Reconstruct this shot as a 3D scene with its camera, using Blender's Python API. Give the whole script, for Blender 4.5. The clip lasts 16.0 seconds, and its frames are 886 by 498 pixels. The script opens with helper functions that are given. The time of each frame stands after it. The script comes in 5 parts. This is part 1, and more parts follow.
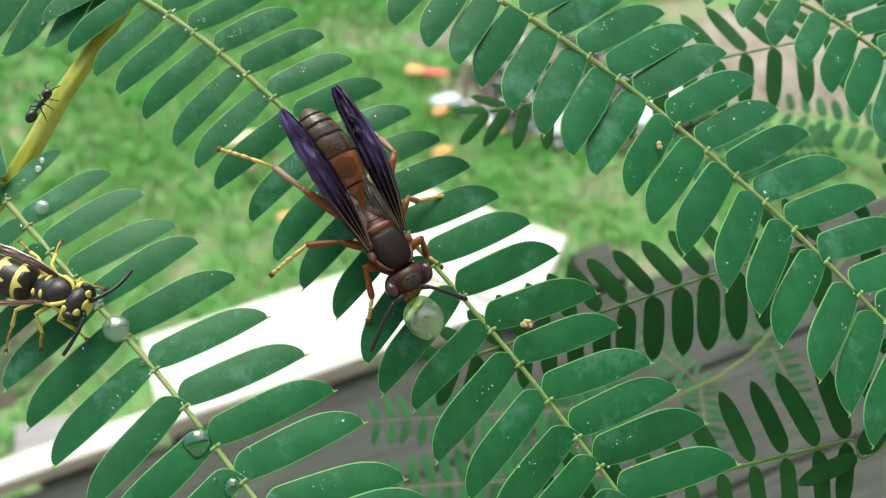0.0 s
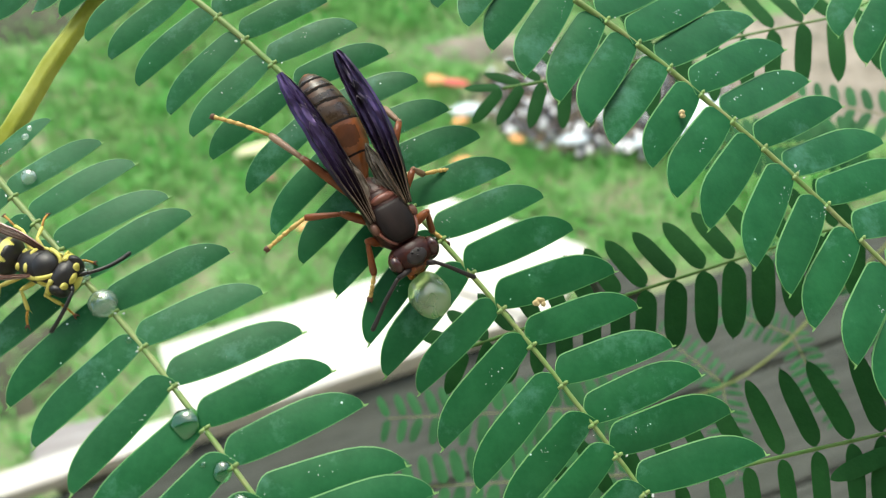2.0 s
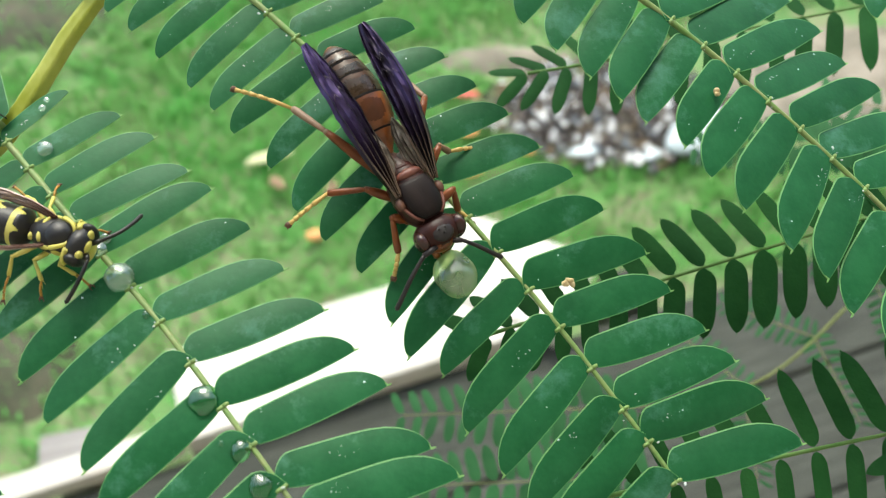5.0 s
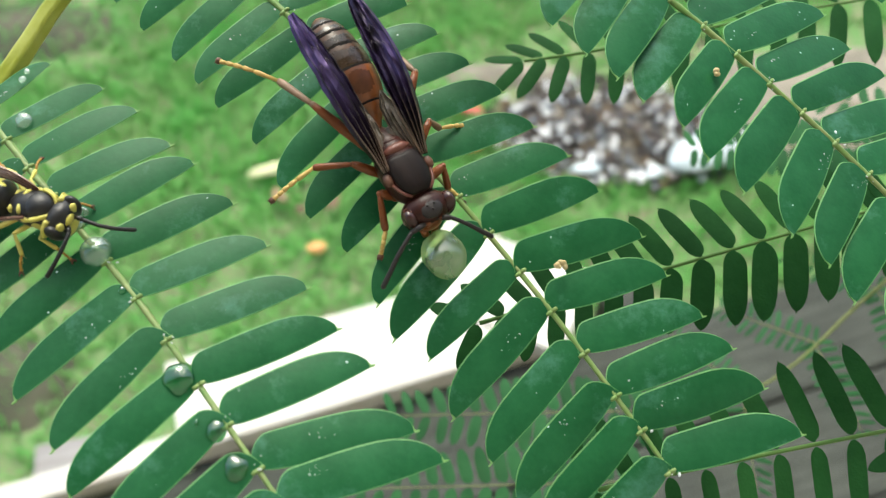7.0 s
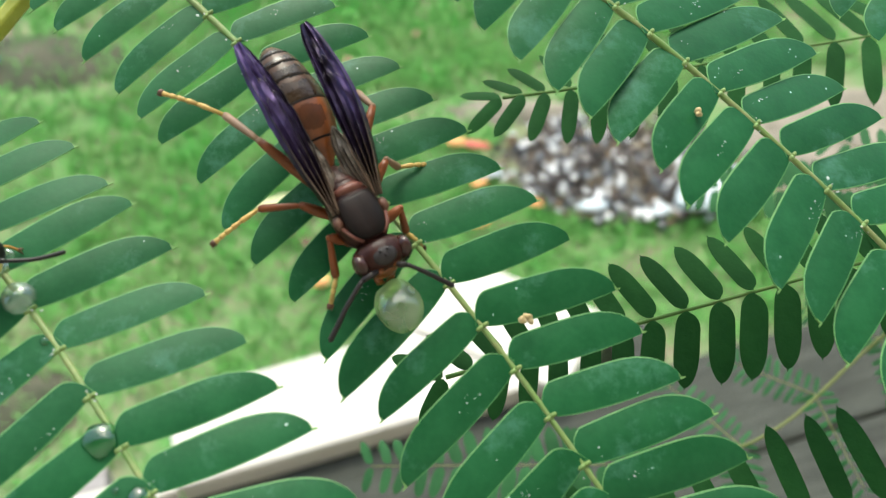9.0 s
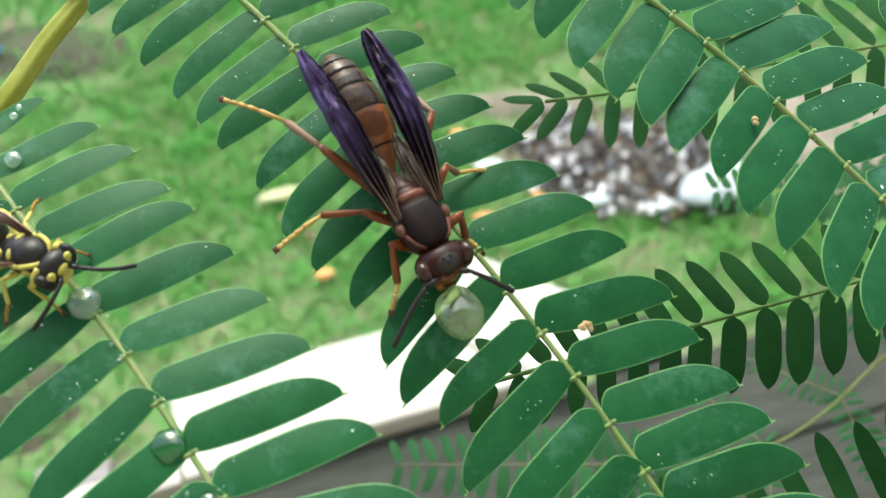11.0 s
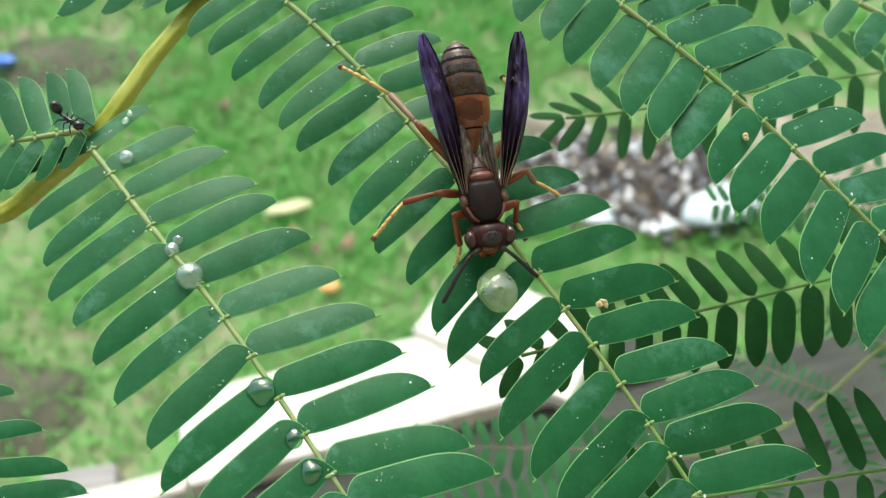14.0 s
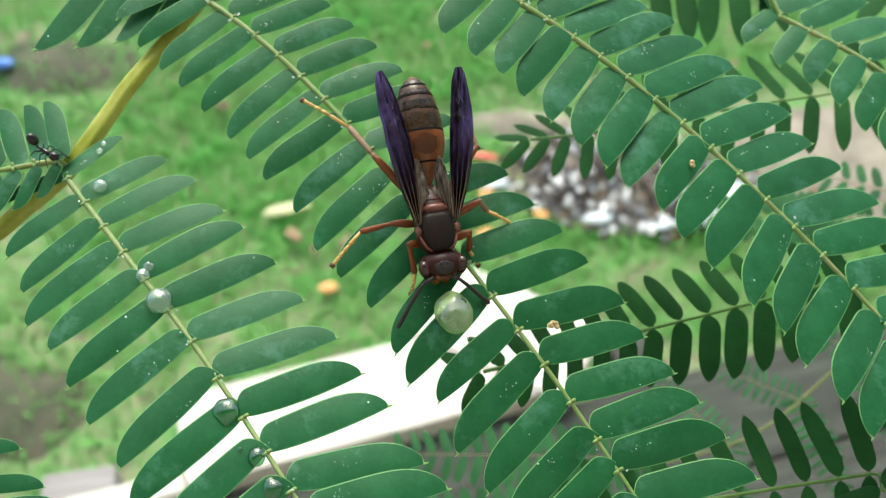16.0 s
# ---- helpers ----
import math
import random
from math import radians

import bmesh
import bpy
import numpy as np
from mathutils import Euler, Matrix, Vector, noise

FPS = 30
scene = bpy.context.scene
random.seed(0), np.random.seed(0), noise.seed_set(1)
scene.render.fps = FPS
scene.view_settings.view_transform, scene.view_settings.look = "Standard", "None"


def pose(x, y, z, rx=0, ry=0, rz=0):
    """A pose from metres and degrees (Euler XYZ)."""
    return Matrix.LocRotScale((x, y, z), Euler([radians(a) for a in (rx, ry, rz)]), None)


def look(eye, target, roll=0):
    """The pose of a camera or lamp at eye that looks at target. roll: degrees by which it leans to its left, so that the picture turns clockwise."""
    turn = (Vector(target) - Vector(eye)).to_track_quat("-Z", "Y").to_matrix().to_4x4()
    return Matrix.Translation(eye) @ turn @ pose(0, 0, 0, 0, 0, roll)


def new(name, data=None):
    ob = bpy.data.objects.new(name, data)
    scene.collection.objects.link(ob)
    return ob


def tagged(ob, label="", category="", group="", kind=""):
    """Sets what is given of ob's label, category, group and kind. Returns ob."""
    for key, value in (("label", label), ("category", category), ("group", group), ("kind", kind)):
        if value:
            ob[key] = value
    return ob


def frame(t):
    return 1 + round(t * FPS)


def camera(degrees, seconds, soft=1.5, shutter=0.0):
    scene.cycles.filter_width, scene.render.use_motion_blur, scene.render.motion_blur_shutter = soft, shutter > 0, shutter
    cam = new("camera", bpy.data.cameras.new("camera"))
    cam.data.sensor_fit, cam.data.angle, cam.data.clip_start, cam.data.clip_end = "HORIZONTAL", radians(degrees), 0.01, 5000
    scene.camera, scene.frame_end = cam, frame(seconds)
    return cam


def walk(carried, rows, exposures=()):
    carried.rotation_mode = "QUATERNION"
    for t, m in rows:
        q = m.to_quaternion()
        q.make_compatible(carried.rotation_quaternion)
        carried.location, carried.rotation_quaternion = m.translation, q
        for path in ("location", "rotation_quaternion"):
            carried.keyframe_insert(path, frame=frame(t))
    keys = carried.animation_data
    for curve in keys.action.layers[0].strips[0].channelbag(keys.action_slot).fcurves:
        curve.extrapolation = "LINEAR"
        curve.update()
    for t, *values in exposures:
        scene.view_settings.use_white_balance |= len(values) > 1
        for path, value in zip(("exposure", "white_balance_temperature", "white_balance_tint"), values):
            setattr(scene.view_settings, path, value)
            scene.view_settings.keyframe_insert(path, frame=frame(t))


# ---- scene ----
cam = camera(49.5, 16.0, soft=1.15)
METRES, EYE, TILT, LEAN, TURN = 0.095, 1.23, -55.0, 0.0, 0.0
ROWS = [
    (0.0, 0.0, 0.0, 0.0, -0.0, 0.0, -0.0),
    (0.5, -0.0175, -0.0112, -0.0132, 0.07, 0.52, -0.09),
    (1.0, -0.0081, -0.0198, -0.031, 0.1, 0.78, -0.3),
    (1.5, 0.0333, -0.0307, -0.0333, 0.85, 0.9, -0.17),
    (2.0, 0.0125, 0.0632, -0.0392, 1.18, 0.74, -0.3),
    (2.5, -0.0087, 0.1037, -0.0328, 1.36, 0.48, -0.59),
    (3.0, -0.0162, 0.0774, -0.037, 1.65, 0.48, -0.62),
    (3.5, 0.0025, 0.0559, -0.0181, 1.97, 0.35, -0.69),
    (4.0, 0.0142, 0.0786, -0.0345, 1.79, 0.82, -0.52),
    (4.5, -0.006, 0.0854, -0.0573, 1.65, 1.27, -0.8),
    (7.0, 0.0066, 0.1245, -0.1068, 1.71, 2.49, -1.84),
    (7.5, 0.0507, 0.1135, -0.086, 1.58, 3.27, -2.36),
    (8.0, 0.0564, 0.1454, -0.0956, 1.6, 4.03, -2.42),
    (8.5, 0.0655, 0.1745, -0.1008, 1.95, 4.45, -2.46),
    (9.0, 0.0487, 0.1969, -0.0876, 2.13, 4.53, -2.62),
    (11.5, -0.0212, 0.1778, -0.0707, 2.14, 4.01, -3.16),
    (12.0, -0.0404, 0.1573, -0.0667, 2.22, 4.0, -3.51),
    (12.5, -0.0437, 0.1686, -0.0557, 2.32, 4.05, -3.5),
    (13.0, -0.0416, 0.1304, -0.0636, 2.36, 4.31, -3.79),
    (13.5, -0.0555, 0.0453, -0.0787, 2.39, 4.69, -3.95),
    (14.0, -0.0358, 0.0179, -0.123, 2.17, 5.1, -4.06),
    (14.5, -0.0161, 0.0162, -0.1166, 1.83, 5.21, -3.95),
    (15.0, 0.019, 0.011, -0.097, 2.0, 5.06, -3.45),
    (15.5, 0.0109, -0.0064, -0.0988, 2.28, 4.96, -3.52),
    (16.0, 0.0106, -0.031, -0.0965, 2.24, 5.03, -3.78),
]
walk(cam, [(t, pose(0, 0, EYE, TILT, LEAN, TURN) @ pose(METRES * x, METRES * y, METRES * z, 90 + pitch, roll, yaw)) for t, x, y, z, yaw, pitch, roll in ROWS])

# ---- depth of focus ----
cam.data.dof.use_dof = True
cam.data.dof.focus_distance = 0.0935
cam.data.dof.aperture_fstop = 40.0

# ---- sky and sun ----
SUN_ELEVATION, SUN_ROTATION = 53.0, -12.0
world = bpy.data.worlds.new("sky")
scene.world = world
world.use_nodes = True
sky = world.node_tree.nodes.new("ShaderNodeTexSky")
sky.sky_type, sky.sun_disc = "NISHITA", False
sky.sun_elevation, sky.sun_rotation = radians(SUN_ELEVATION), radians(SUN_ROTATION)
sky.air_density, sky.dust_density = 1.0, 4.0
background = world.node_tree.nodes["Background"]
background.inputs["Strength"].default_value = 0.245
world.node_tree.links.new(sky.outputs["Color"], background.inputs["Color"])
sun_light = bpy.data.lights.new("sun", "SUN")
sun_light.energy, sun_light.angle, sun_light.color = 1.35, radians(22), (1.0, 0.97, 0.93)
sun = new("sun", sun_light)
_el, _az = radians(SUN_ELEVATION), radians(SUN_ROTATION)
sun.matrix_world = look((math.sin(_az) * math.cos(_el) * 5, math.cos(_az) * math.cos(_el) * 5, math.sin(_el) * 5), (0, 0, 0))
scene.view_settings.exposure = 0.5
scene.view_settings.use_white_balance = True
scene.view_settings.white_balance_temperature, scene.view_settings.white_balance_tint = 6500, -2


# ---- materials ----
def material(name, color, rough=0.5, second=None, scale=500.0, amount=0.5, bump=0.0, bump_scale=None, metallic=0.0, spots=None,
             spot_scale=900.0, spot_at=0.06, spec=0.5, coat=0.0, transmission=0.0, ior=1.45, random_shade=0.0, translucent=0.0, space="Object",
             sheen=0.0, film=0.0, stretch=(1, 1, 1), stain=None):
    """A procedural surface: two colours mixed by noise at two scales, relief, and optional small spots."""
    m = bpy.data.materials.new(name)
    m.use_nodes = True
    nt = m.node_tree
    b = nt.nodes["Principled BSDF"]
    L = nt.links.new
    tc = nt.nodes.new("ShaderNodeTexCoord")
    mp = nt.nodes.new("ShaderNodeMapping")
    mp.inputs["Scale"].default_value = stretch
    if space == "World":
        geo = nt.nodes.new("ShaderNodeNewGeometry")
        L(geo.outputs["Position"], mp.inputs["Vector"])
    else:
        L(tc.outputs[space], mp.inputs["Vector"])
    n1 = nt.nodes.new("ShaderNodeTexNoise")
    n1.inputs["Scale"].default_value, n1.inputs["Detail"].default_value = scale, 5
    n2 = nt.nodes.new("ShaderNodeTexNoise")
    n2.inputs["Scale"].default_value, n2.inputs["Detail"].default_value = scale * 5.3, 3
    L(mp.outputs["Vector"], n1.inputs["Vector"])
    L(mp.outputs["Vector"], n2.inputs["Vector"])
    mix12 = nt.nodes.new("ShaderNodeMath")
    mix12.operation = "MULTIPLY_ADD"
    L(n2.outputs["Fac"], mix12.inputs[0])
    mix12.inputs[1].default_value = 0.4
    L(n1.outputs["Fac"], mix12.inputs[2])
    ramp = nt.nodes.new("ShaderNodeMapRange")
    ramp.inputs["From Min"].default_value, ramp.inputs["From Max"].default_value = 0.5, 0.9
    L(mix12.outputs[0], ramp.inputs["Value"])
    sc = nt.nodes.new("ShaderNodeMath")
    sc.operation = "MULTIPLY"
    sc.inputs[1].default_value = amount
    L(ramp.outputs[0], sc.inputs[0])
    mx = nt.nodes.new("ShaderNodeMix")
    mx.data_type = "RGBA"
    mx.inputs["A"].default_value = (*color, 1)
    mx.inputs["B"].default_value = (*(second or tuple(c * 0.6 for c in color)), 1)
    L(sc.outputs[0], mx.inputs["Factor"])
    out = mx.outputs["Result"]
    if random_shade:
        inf = nt.nodes.new("ShaderNodeObjectInfo")
        rr = nt.nodes.new("ShaderNodeMapRange")
        rr.inputs["To Min"].default_value, rr.inputs["To Max"].default_value = 1 - random_shade, 1 + random_shade
        L(inf.outputs["Random"], rr.inputs["Value"])
        hs = nt.nodes.new("ShaderNodeHueSaturation")
        L(rr.outputs[0], hs.inputs["Value"])
        L(out, hs.inputs["Color"])
        out = hs.outputs["Color"]
    if stain:
        # dried water film in faint uneven patches
        ns = nt.nodes.new("ShaderNodeTexNoise")
        ns.inputs["Scale"].default_value, ns.inputs["Detail"].default_value, ns.inputs["Roughness"].default_value = 150, 8, 0.72
        L(mp.outputs["Vector"], ns.inputs["Vector"])
        rs = nt.nodes.new("ShaderNodeMapRange")
        rs.inputs["From Min"].default_value, rs.inputs["From Max"].default_value, rs.inputs["To Max"].default_value = 0.54, 0.74, 0.6
        L(ns.outputs["Fac"], rs.inputs["Value"])
        mst = nt.nodes.new("ShaderNodeMix")
        mst.data_type = "RGBA"
        mst.inputs["B"].default_value = (*stain, 1)
        L(rs.outputs[0], mst.inputs["Factor"])
        L(out, mst.inputs["A"])
        out = mst.outputs["Result"]
    if spots:
        vo = nt.nodes.new("ShaderNodeTexVoronoi")
        vo.inputs["Scale"].default_value = spot_scale
        L(mp.outputs["Vector"], vo.inputs["Vector"])
        sep = nt.nodes.new("ShaderNodeSeparateColor")
        L(vo.outputs["Color"], sep.inputs["Color"])
        th = nt.nodes.new("ShaderNodeMath")
        th.operation = "MULTIPLY"
        th.inputs[1].default_value = spot_at
        L(sep.outputs[0], th.inputs[0])
        lt = nt.nodes.new("ShaderNodeMath")
        lt.operation = "LESS_THAN"
        L(vo.outputs["Distance"], lt.inputs[0])
        L(th.outputs[0], lt.inputs[1])
        few = nt.nodes.new("ShaderNodeMath")
        few.operation = "GREATER_THAN"
        few.inputs[1].default_value = 0.66
        nb = nt.nodes.new("ShaderNodeTexNoise")
        nb.inputs["Scale"].default_value = spot_scale * 0.22
        L(mp.outputs["Vector"], nb.inputs["Vector"])
        L(nb.outputs["Fac"], few.inputs[0])
        both = nt.nodes.new("ShaderNodeMath")
        both.operation = "MULTIPLY"
        L(lt.outputs[0], both.inputs[0])
        L(few.outputs[0], both.inputs[1])
        ms = nt.nodes.new("ShaderNodeMix")
        ms.data_type = "RGBA"
        ms.inputs["B"].default_value = (*spots, 1)
        L(both.outputs[0], ms.inputs["Factor"])
        L(out, ms.inputs["A"])
        out = ms.outputs["Result"]
    L(out, b.inputs["Base Color"])
    b.inputs["Metallic"].default_value, b.inputs["IOR"].default_value = metallic, ior
    b.inputs["Specular IOR Level"].default_value, b.inputs["Coat Weight"].default_value = spec, coat
    b.inputs["Coat Roughness"].default_value = 0.15
    b.inputs["Transmission Weight"].default_value = transmission
    b.inputs["Sheen Weight"].default_value = sheen
    if film:
        b.inputs["Thin Film Thickness"].default_value = film
    rg = nt.nodes.new("ShaderNodeMapRange")
    rg.inputs["To Min"].default_value, rg.inputs["To Max"].default_value = rough * 0.85, min(1, rough * 1.2)
    L(n2.outputs["Fac"], rg.inputs["Value"])
    L(rg.outputs[0], b.inputs["Roughness"])
    if bump:
        bp = nt.nodes.new("ShaderNodeBump")
        bp.inputs["Strength"].default_value = bump
        bp.inputs["Distance"].default_value = 0.3 / (bump_scale or scale * 5)
        nb2 = n2
        if bump_scale:
            nb2 = nt.nodes.new("ShaderNodeTexNoise")
            nb2.inputs["Scale"].default_value = bump_scale
            L(mp.outputs["Vector"], nb2.inputs["Vector"])
        L(nb2.outputs["Fac"], bp.inputs["Height"])
        L(bp.outputs["Normal"], b.inputs["Normal"])
    if translucent:
        tr = nt.nodes.new("ShaderNodeBsdfTranslucent")
        L(out, tr.inputs["Color"])
        ad = nt.nodes.new("ShaderNodeMixShader")
        ad.inputs[0].default_value = translucent
        L(b.outputs[0], ad.inputs[1])
        L(tr.outputs[0], ad.inputs[2])
        L(ad.outputs[0], nt.nodes["Material Output"].inputs["Surface"])
    return m


M = {}
M["leaf"] = material("leaflet_green", (0.0125, 0.093, 0.029), 0.43, (0.021, 0.122, 0.042), scale=330, amount=1.0, bump=0.13, bump_scale=2200,
                     spots=(0.55, 0.72, 0.68), spot_scale=1700, spot_at=0.20, random_shade=0.10, translucent=0.12, space="World", spec=0.23, stain=(0.11, 0.27, 0.20))
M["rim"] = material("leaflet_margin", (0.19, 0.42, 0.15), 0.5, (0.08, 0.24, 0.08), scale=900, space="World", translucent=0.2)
# margin of the flank away from the light: the shade is in its colour
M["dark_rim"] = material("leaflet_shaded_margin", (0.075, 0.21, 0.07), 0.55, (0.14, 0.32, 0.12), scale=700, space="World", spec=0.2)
M["tip"] = material("leaflet_tip", (0.24, 0.44, 0.14), 0.5, (0.16, 0.36, 0.10), scale=900, space="World", translucent=0.2)
# leaflets of the lower fronds: shade from above is put into a darker green
M["shaded_leaf"] = material("shaded_leaflet_green", (0.018, 0.084, 0.020), 0.6, (0.027, 0.112, 0.028), scale=260, amount=0.8, bump=0.3, bump_scale=2600,
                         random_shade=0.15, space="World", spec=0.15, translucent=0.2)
M["young_leaf"] = material("young_leaflet_green", (0.030, 0.125, 0.042), 0.6, (0.045, 0.155, 0.055), scale=260, amount=0.8, random_shade=0.2, space="World", spec=0.2, translucent=0.25)
# rachis of the same fronds, with their shade in its colour too
M["shaded_rachis"] = material("shaded_rachis_green", (0.085, 0.19, 0.045), 0.5, (0.14, 0.22, 0.07), scale=500, amount=0.8, space="World", spec=0.2)
M["rachis"] = material("rachis_yellow_green", (0.145, 0.26, 0.065), 0.45, (0.29, 0.30, 0.13), scale=500, amount=0.8, bump=0.4, space="World")
M["node"] = material("leaf_joint_green", (0.155, 0.27, 0.07), 0.5, (0.26, 0.29, 0.12), scale=1500, space="World")
M["stem"] = material("stem_olive", (0.26, 0.30, 0.018), 0.4, (0.42, 0.44, 0.10), scale=220, amount=0.9, bump=0.4, bump_scale=900, space="World",
                     stretch=(1, 0.5, 1), spec=0.5)
M["twig"] = material("twig_dull_olive", (0.15, 0.18, 0.06), 0.6, (0.22, 0.24, 0.09), scale=200, space="World", spec=0.2)
M["grass"] = material("grass_blade", (0.135, 0.455, 0.092), 0.6, (0.24, 0.44, 0.14), scale=9, amount=1.0, space="World", translucent=0.25, spec=0.2)
M["lawn"] = material("lawn_soil_and_turf", (0.11, 0.29, 0.07), 0.9, (0.29, 0.26, 0.17), scale=13, amount=1.0, bump=0.8, bump_scale=120, space="World")
M["white_paint"] = material("white_paint_weathered", (0.68, 0.655, 0.60), 0.55, (0.58, 0.52, 0.45), scale=9, amount=0.6, bump=0.3, bump_scale=160,
                            space="World", stretch=(1, 3, 1), spots=(0.70, 0.48, 0.32), spot_scale=16, spot_at=0.4)
M["grey_wood"] = material("grey_weathered_wood", (0.080, 0.087, 0.072), 0.85, (0.030, 0.032, 0.027), scale=14, amount=0.9, bump=0.6, bump_scale=260,
                          space="Object", stretch=(0.6, 9, 4))
M["pale_timber"] = material("pale_weathered_timber", (0.36, 0.34, 0.34), 0.8, (0.24, 0.22, 0.21), scale=20, amount=0.8, bump=0.4, bump_scale=200, stretch=(0.6, 6, 4))
M["stone_light"] = material("pale_stone", (0.82, 0.83, 0.84), 0.6, (0.6, 0.58, 0.56), scale=60, random_shade=0.15, bump=0.4)
M["stone_dark"] = material("brown_stone", (0.095, 0.075, 0.068), 0.75, (0.035, 0.032, 0.034), scale=60, random_shade=0.4, bump=0.4)
M["stone_grey"] = material("grey_stone", (0.20, 0.22, 0.25), 0.75, (0.11, 0.11, 0.12), scale=60, random_shade=0.4, bump=0.4)
M["dirt"] = material("bare_dirt", (0.36, 0.31, 0.25), 0.95, (0.15, 0.135, 0.10), scale=18, amount=0.9, bump=0.8, bump_scale=150, space="World")
M["mulch"] = material("dark_worn_soil", (0.055, 0.065, 0.036), 0.95, (0.13, 0.115, 0.08), scale=22, amount=0.8, bump=0.8, bump_scale=150, space="World")
M["siding"] = material("beige_siding", (0.34, 0.31, 0.27), 0.7, (0.28, 0.25, 0.22), scale=4, bump=0.2, bump_scale=120, space="World")
M["red"] = material("red_plastic", (0.70, 0.12, 0.09), 0.45)
M["orange"] = material("orange_petal", (0.80, 0.36, 0.12), 0.6, (0.85, 0.5, 0.2), scale=80)
M["blue"] = material("blue_plastic", (0.02, 0.16, 0.6), 0.4)
M["straw"] = material("dry_pale_leaf", (0.62, 0.62, 0.36), 0.7, (0.5, 0.5, 0.25), scale=60, bump=0.3)
M["deadleaf"] = material("dead_leaf_brown", (0.20, 0.14, 0.08), 0.8, (0.28, 0.19, 0.11), scale=40, random_shade=0.4)
M["white_plastic"] = material("white_scrap", (0.70, 0.77, 0.80), 0.4, (0.45, 0.52, 0.56), scale=60, amount=0.9, bump=0.6, bump_scale=150)
# paper wasp
M["w_red"] = material("wasp_red_brown", (0.052, 0.013, 0.008), 0.36, (0.014, 0.006, 0.006), scale=500, amount=0.8, bump=0.4, bump_scale=5200, spec=0.26)
M["w_dark"] = material("wasp_dark_brown", (0.008, 0.006, 0.006), 0.5, (0.026, 0.013, 0.010), scale=300, amount=0.6, bump=0.4, bump_scale=5200, spec=0.2, stretch=(1.6, 0.4, 1))
M["w_pink"] = material("wasp_scutellum_russet", (0.16, 0.055, 0.038), 0.42, (0.11, 0.034, 0.024), scale=600, bump=0.4, bump_scale=5200)
M["w_rust"] = material("wasp_rust", (0.26, 0.070, 0.011), 0.32, (0.085, 0.027, 0.009), scale=330, amount=0.9, bump=0.25, bump_scale=5200, spec=0.6)
M["w_bronze"] = material("wasp_bronze_brown", (0.014, 0.011, 0.008), 0.27, (0.046, 0.023, 0.010), scale=330, amount=0.9, bump=0.15, bump_scale=5200, spec=0.6)
M["w_blotch"] = material("wasp_dark_blotch", (0.05, 0.018, 0.009), 0.36, (0.09, 0.028, 0.010), scale=500, amount=0.9, bump=0.25, bump_scale=5200, spec=0.3)
M["w_leg"] = material("wasp_leg_orange", (0.22, 0.058, 0.012), 0.4, (0.07, 0.020, 0.009), scale=420, bump=0.3)
M["w_foot"] = material("wasp_foot_yellow", (0.60, 0.42, 0.13), 0.45, (0.40, 0.23, 0.07), scale=700, bump=0.3)
M["w_tibia"] = material("wasp_shin_tan", (0.27, 0.17, 0.11), 0.45, (0.17, 0.08, 0.04), scale=500, bump=0.3)
M["w_claw"] = material("wasp_claw_brown", (0.12, 0.05, 0.03), 0.5)
M["w_wing"] = material("wasp_wing_violet_black", (0.010, 0.007, 0.009), 0.29, (0.082, 0.050, 0.145), scale=420, amount=1.0, bump=0.8, bump_scale=900, stretch=(1.6, 0.4, 1),
                       spec=0.5, metallic=0.6)


def tint_along(m, axis, start, end, color):
    """Mixes a second colour in towards one end of a part, along one of its own axes (pigment)."""
    nt = m.node_tree
    b = nt.nodes["Principled BSDF"]
    was = b.inputs["Base Color"].links[0].from_socket
    tc, sp = nt.nodes.new("ShaderNodeTexCoord"), nt.nodes.new("ShaderNodeSeparateXYZ")
    nt.links.new(tc.outputs["Object"], sp.inputs[0])
    rg = nt.nodes.new("ShaderNodeMapRange")
    rg.inputs["From Min"].default_value, rg.inputs["From Max"].default_value = start, end
    nt.links.new(sp.outputs[axis], rg.inputs["Value"])
    mx = nt.nodes.new("ShaderNodeMix")
    mx.data_type = "RGBA"
    mx.inputs["B"].default_value = (*color, 1)
    nt.links.new(rg.outputs[0], mx.inputs["Factor"])
    nt.links.new(was, mx.inputs["A"])
    nt.links.new(mx.outputs["Result"], b.inputs["Base Color"])


tint_along(M["w_wing"], 1, -0.0095, -0.002, (0.013, 0.009, 0.008))
M["w_vein"] = material("wasp_wing_vein", (0.008, 0.006, 0.008), 0.3)
tint_along(M["w_vein"], 1, -0.0075, -0.001, (0.13, 0.085, 0.06))
# pale colour standing for highlights on the crumpled wing
M["w_crease_glint"] = material("wasp_wing_crease_glint", (0.20, 0.165, 0.19), 0.4, (0.07, 0.05, 0.08), scale=1500, amount=0.9)
M["w_line"] = material("wasp_black_line", (0.004, 0.003, 0.003), 0.7, (0.010, 0.006, 0.005), scale=900, spec=0.1)
M["w_brown"] = material("wasp_red_brown_band", (0.085, 0.036, 0.014), 0.3, (0.035, 0.018, 0.010), scale=500, amount=0.8, bump=0.25, bump_scale=5200, spec=0.45)
M["w_antenna"] = material("wasp_antenna_dark", (0.022, 0.016, 0.016), 0.5, bump=0.4, bump_scale=5200)
M["w_eye"] = material("wasp_eye", (0.035, 0.013, 0.011), 0.22, (0.06, 0.022, 0.018), scale=400, spec=0.6)
M["w_hair"] = material("wasp_silver_grey", (0.19, 0.16, 0.13), 0.5, (0.05, 0.038, 0.03), scale=900, amount=1.0)
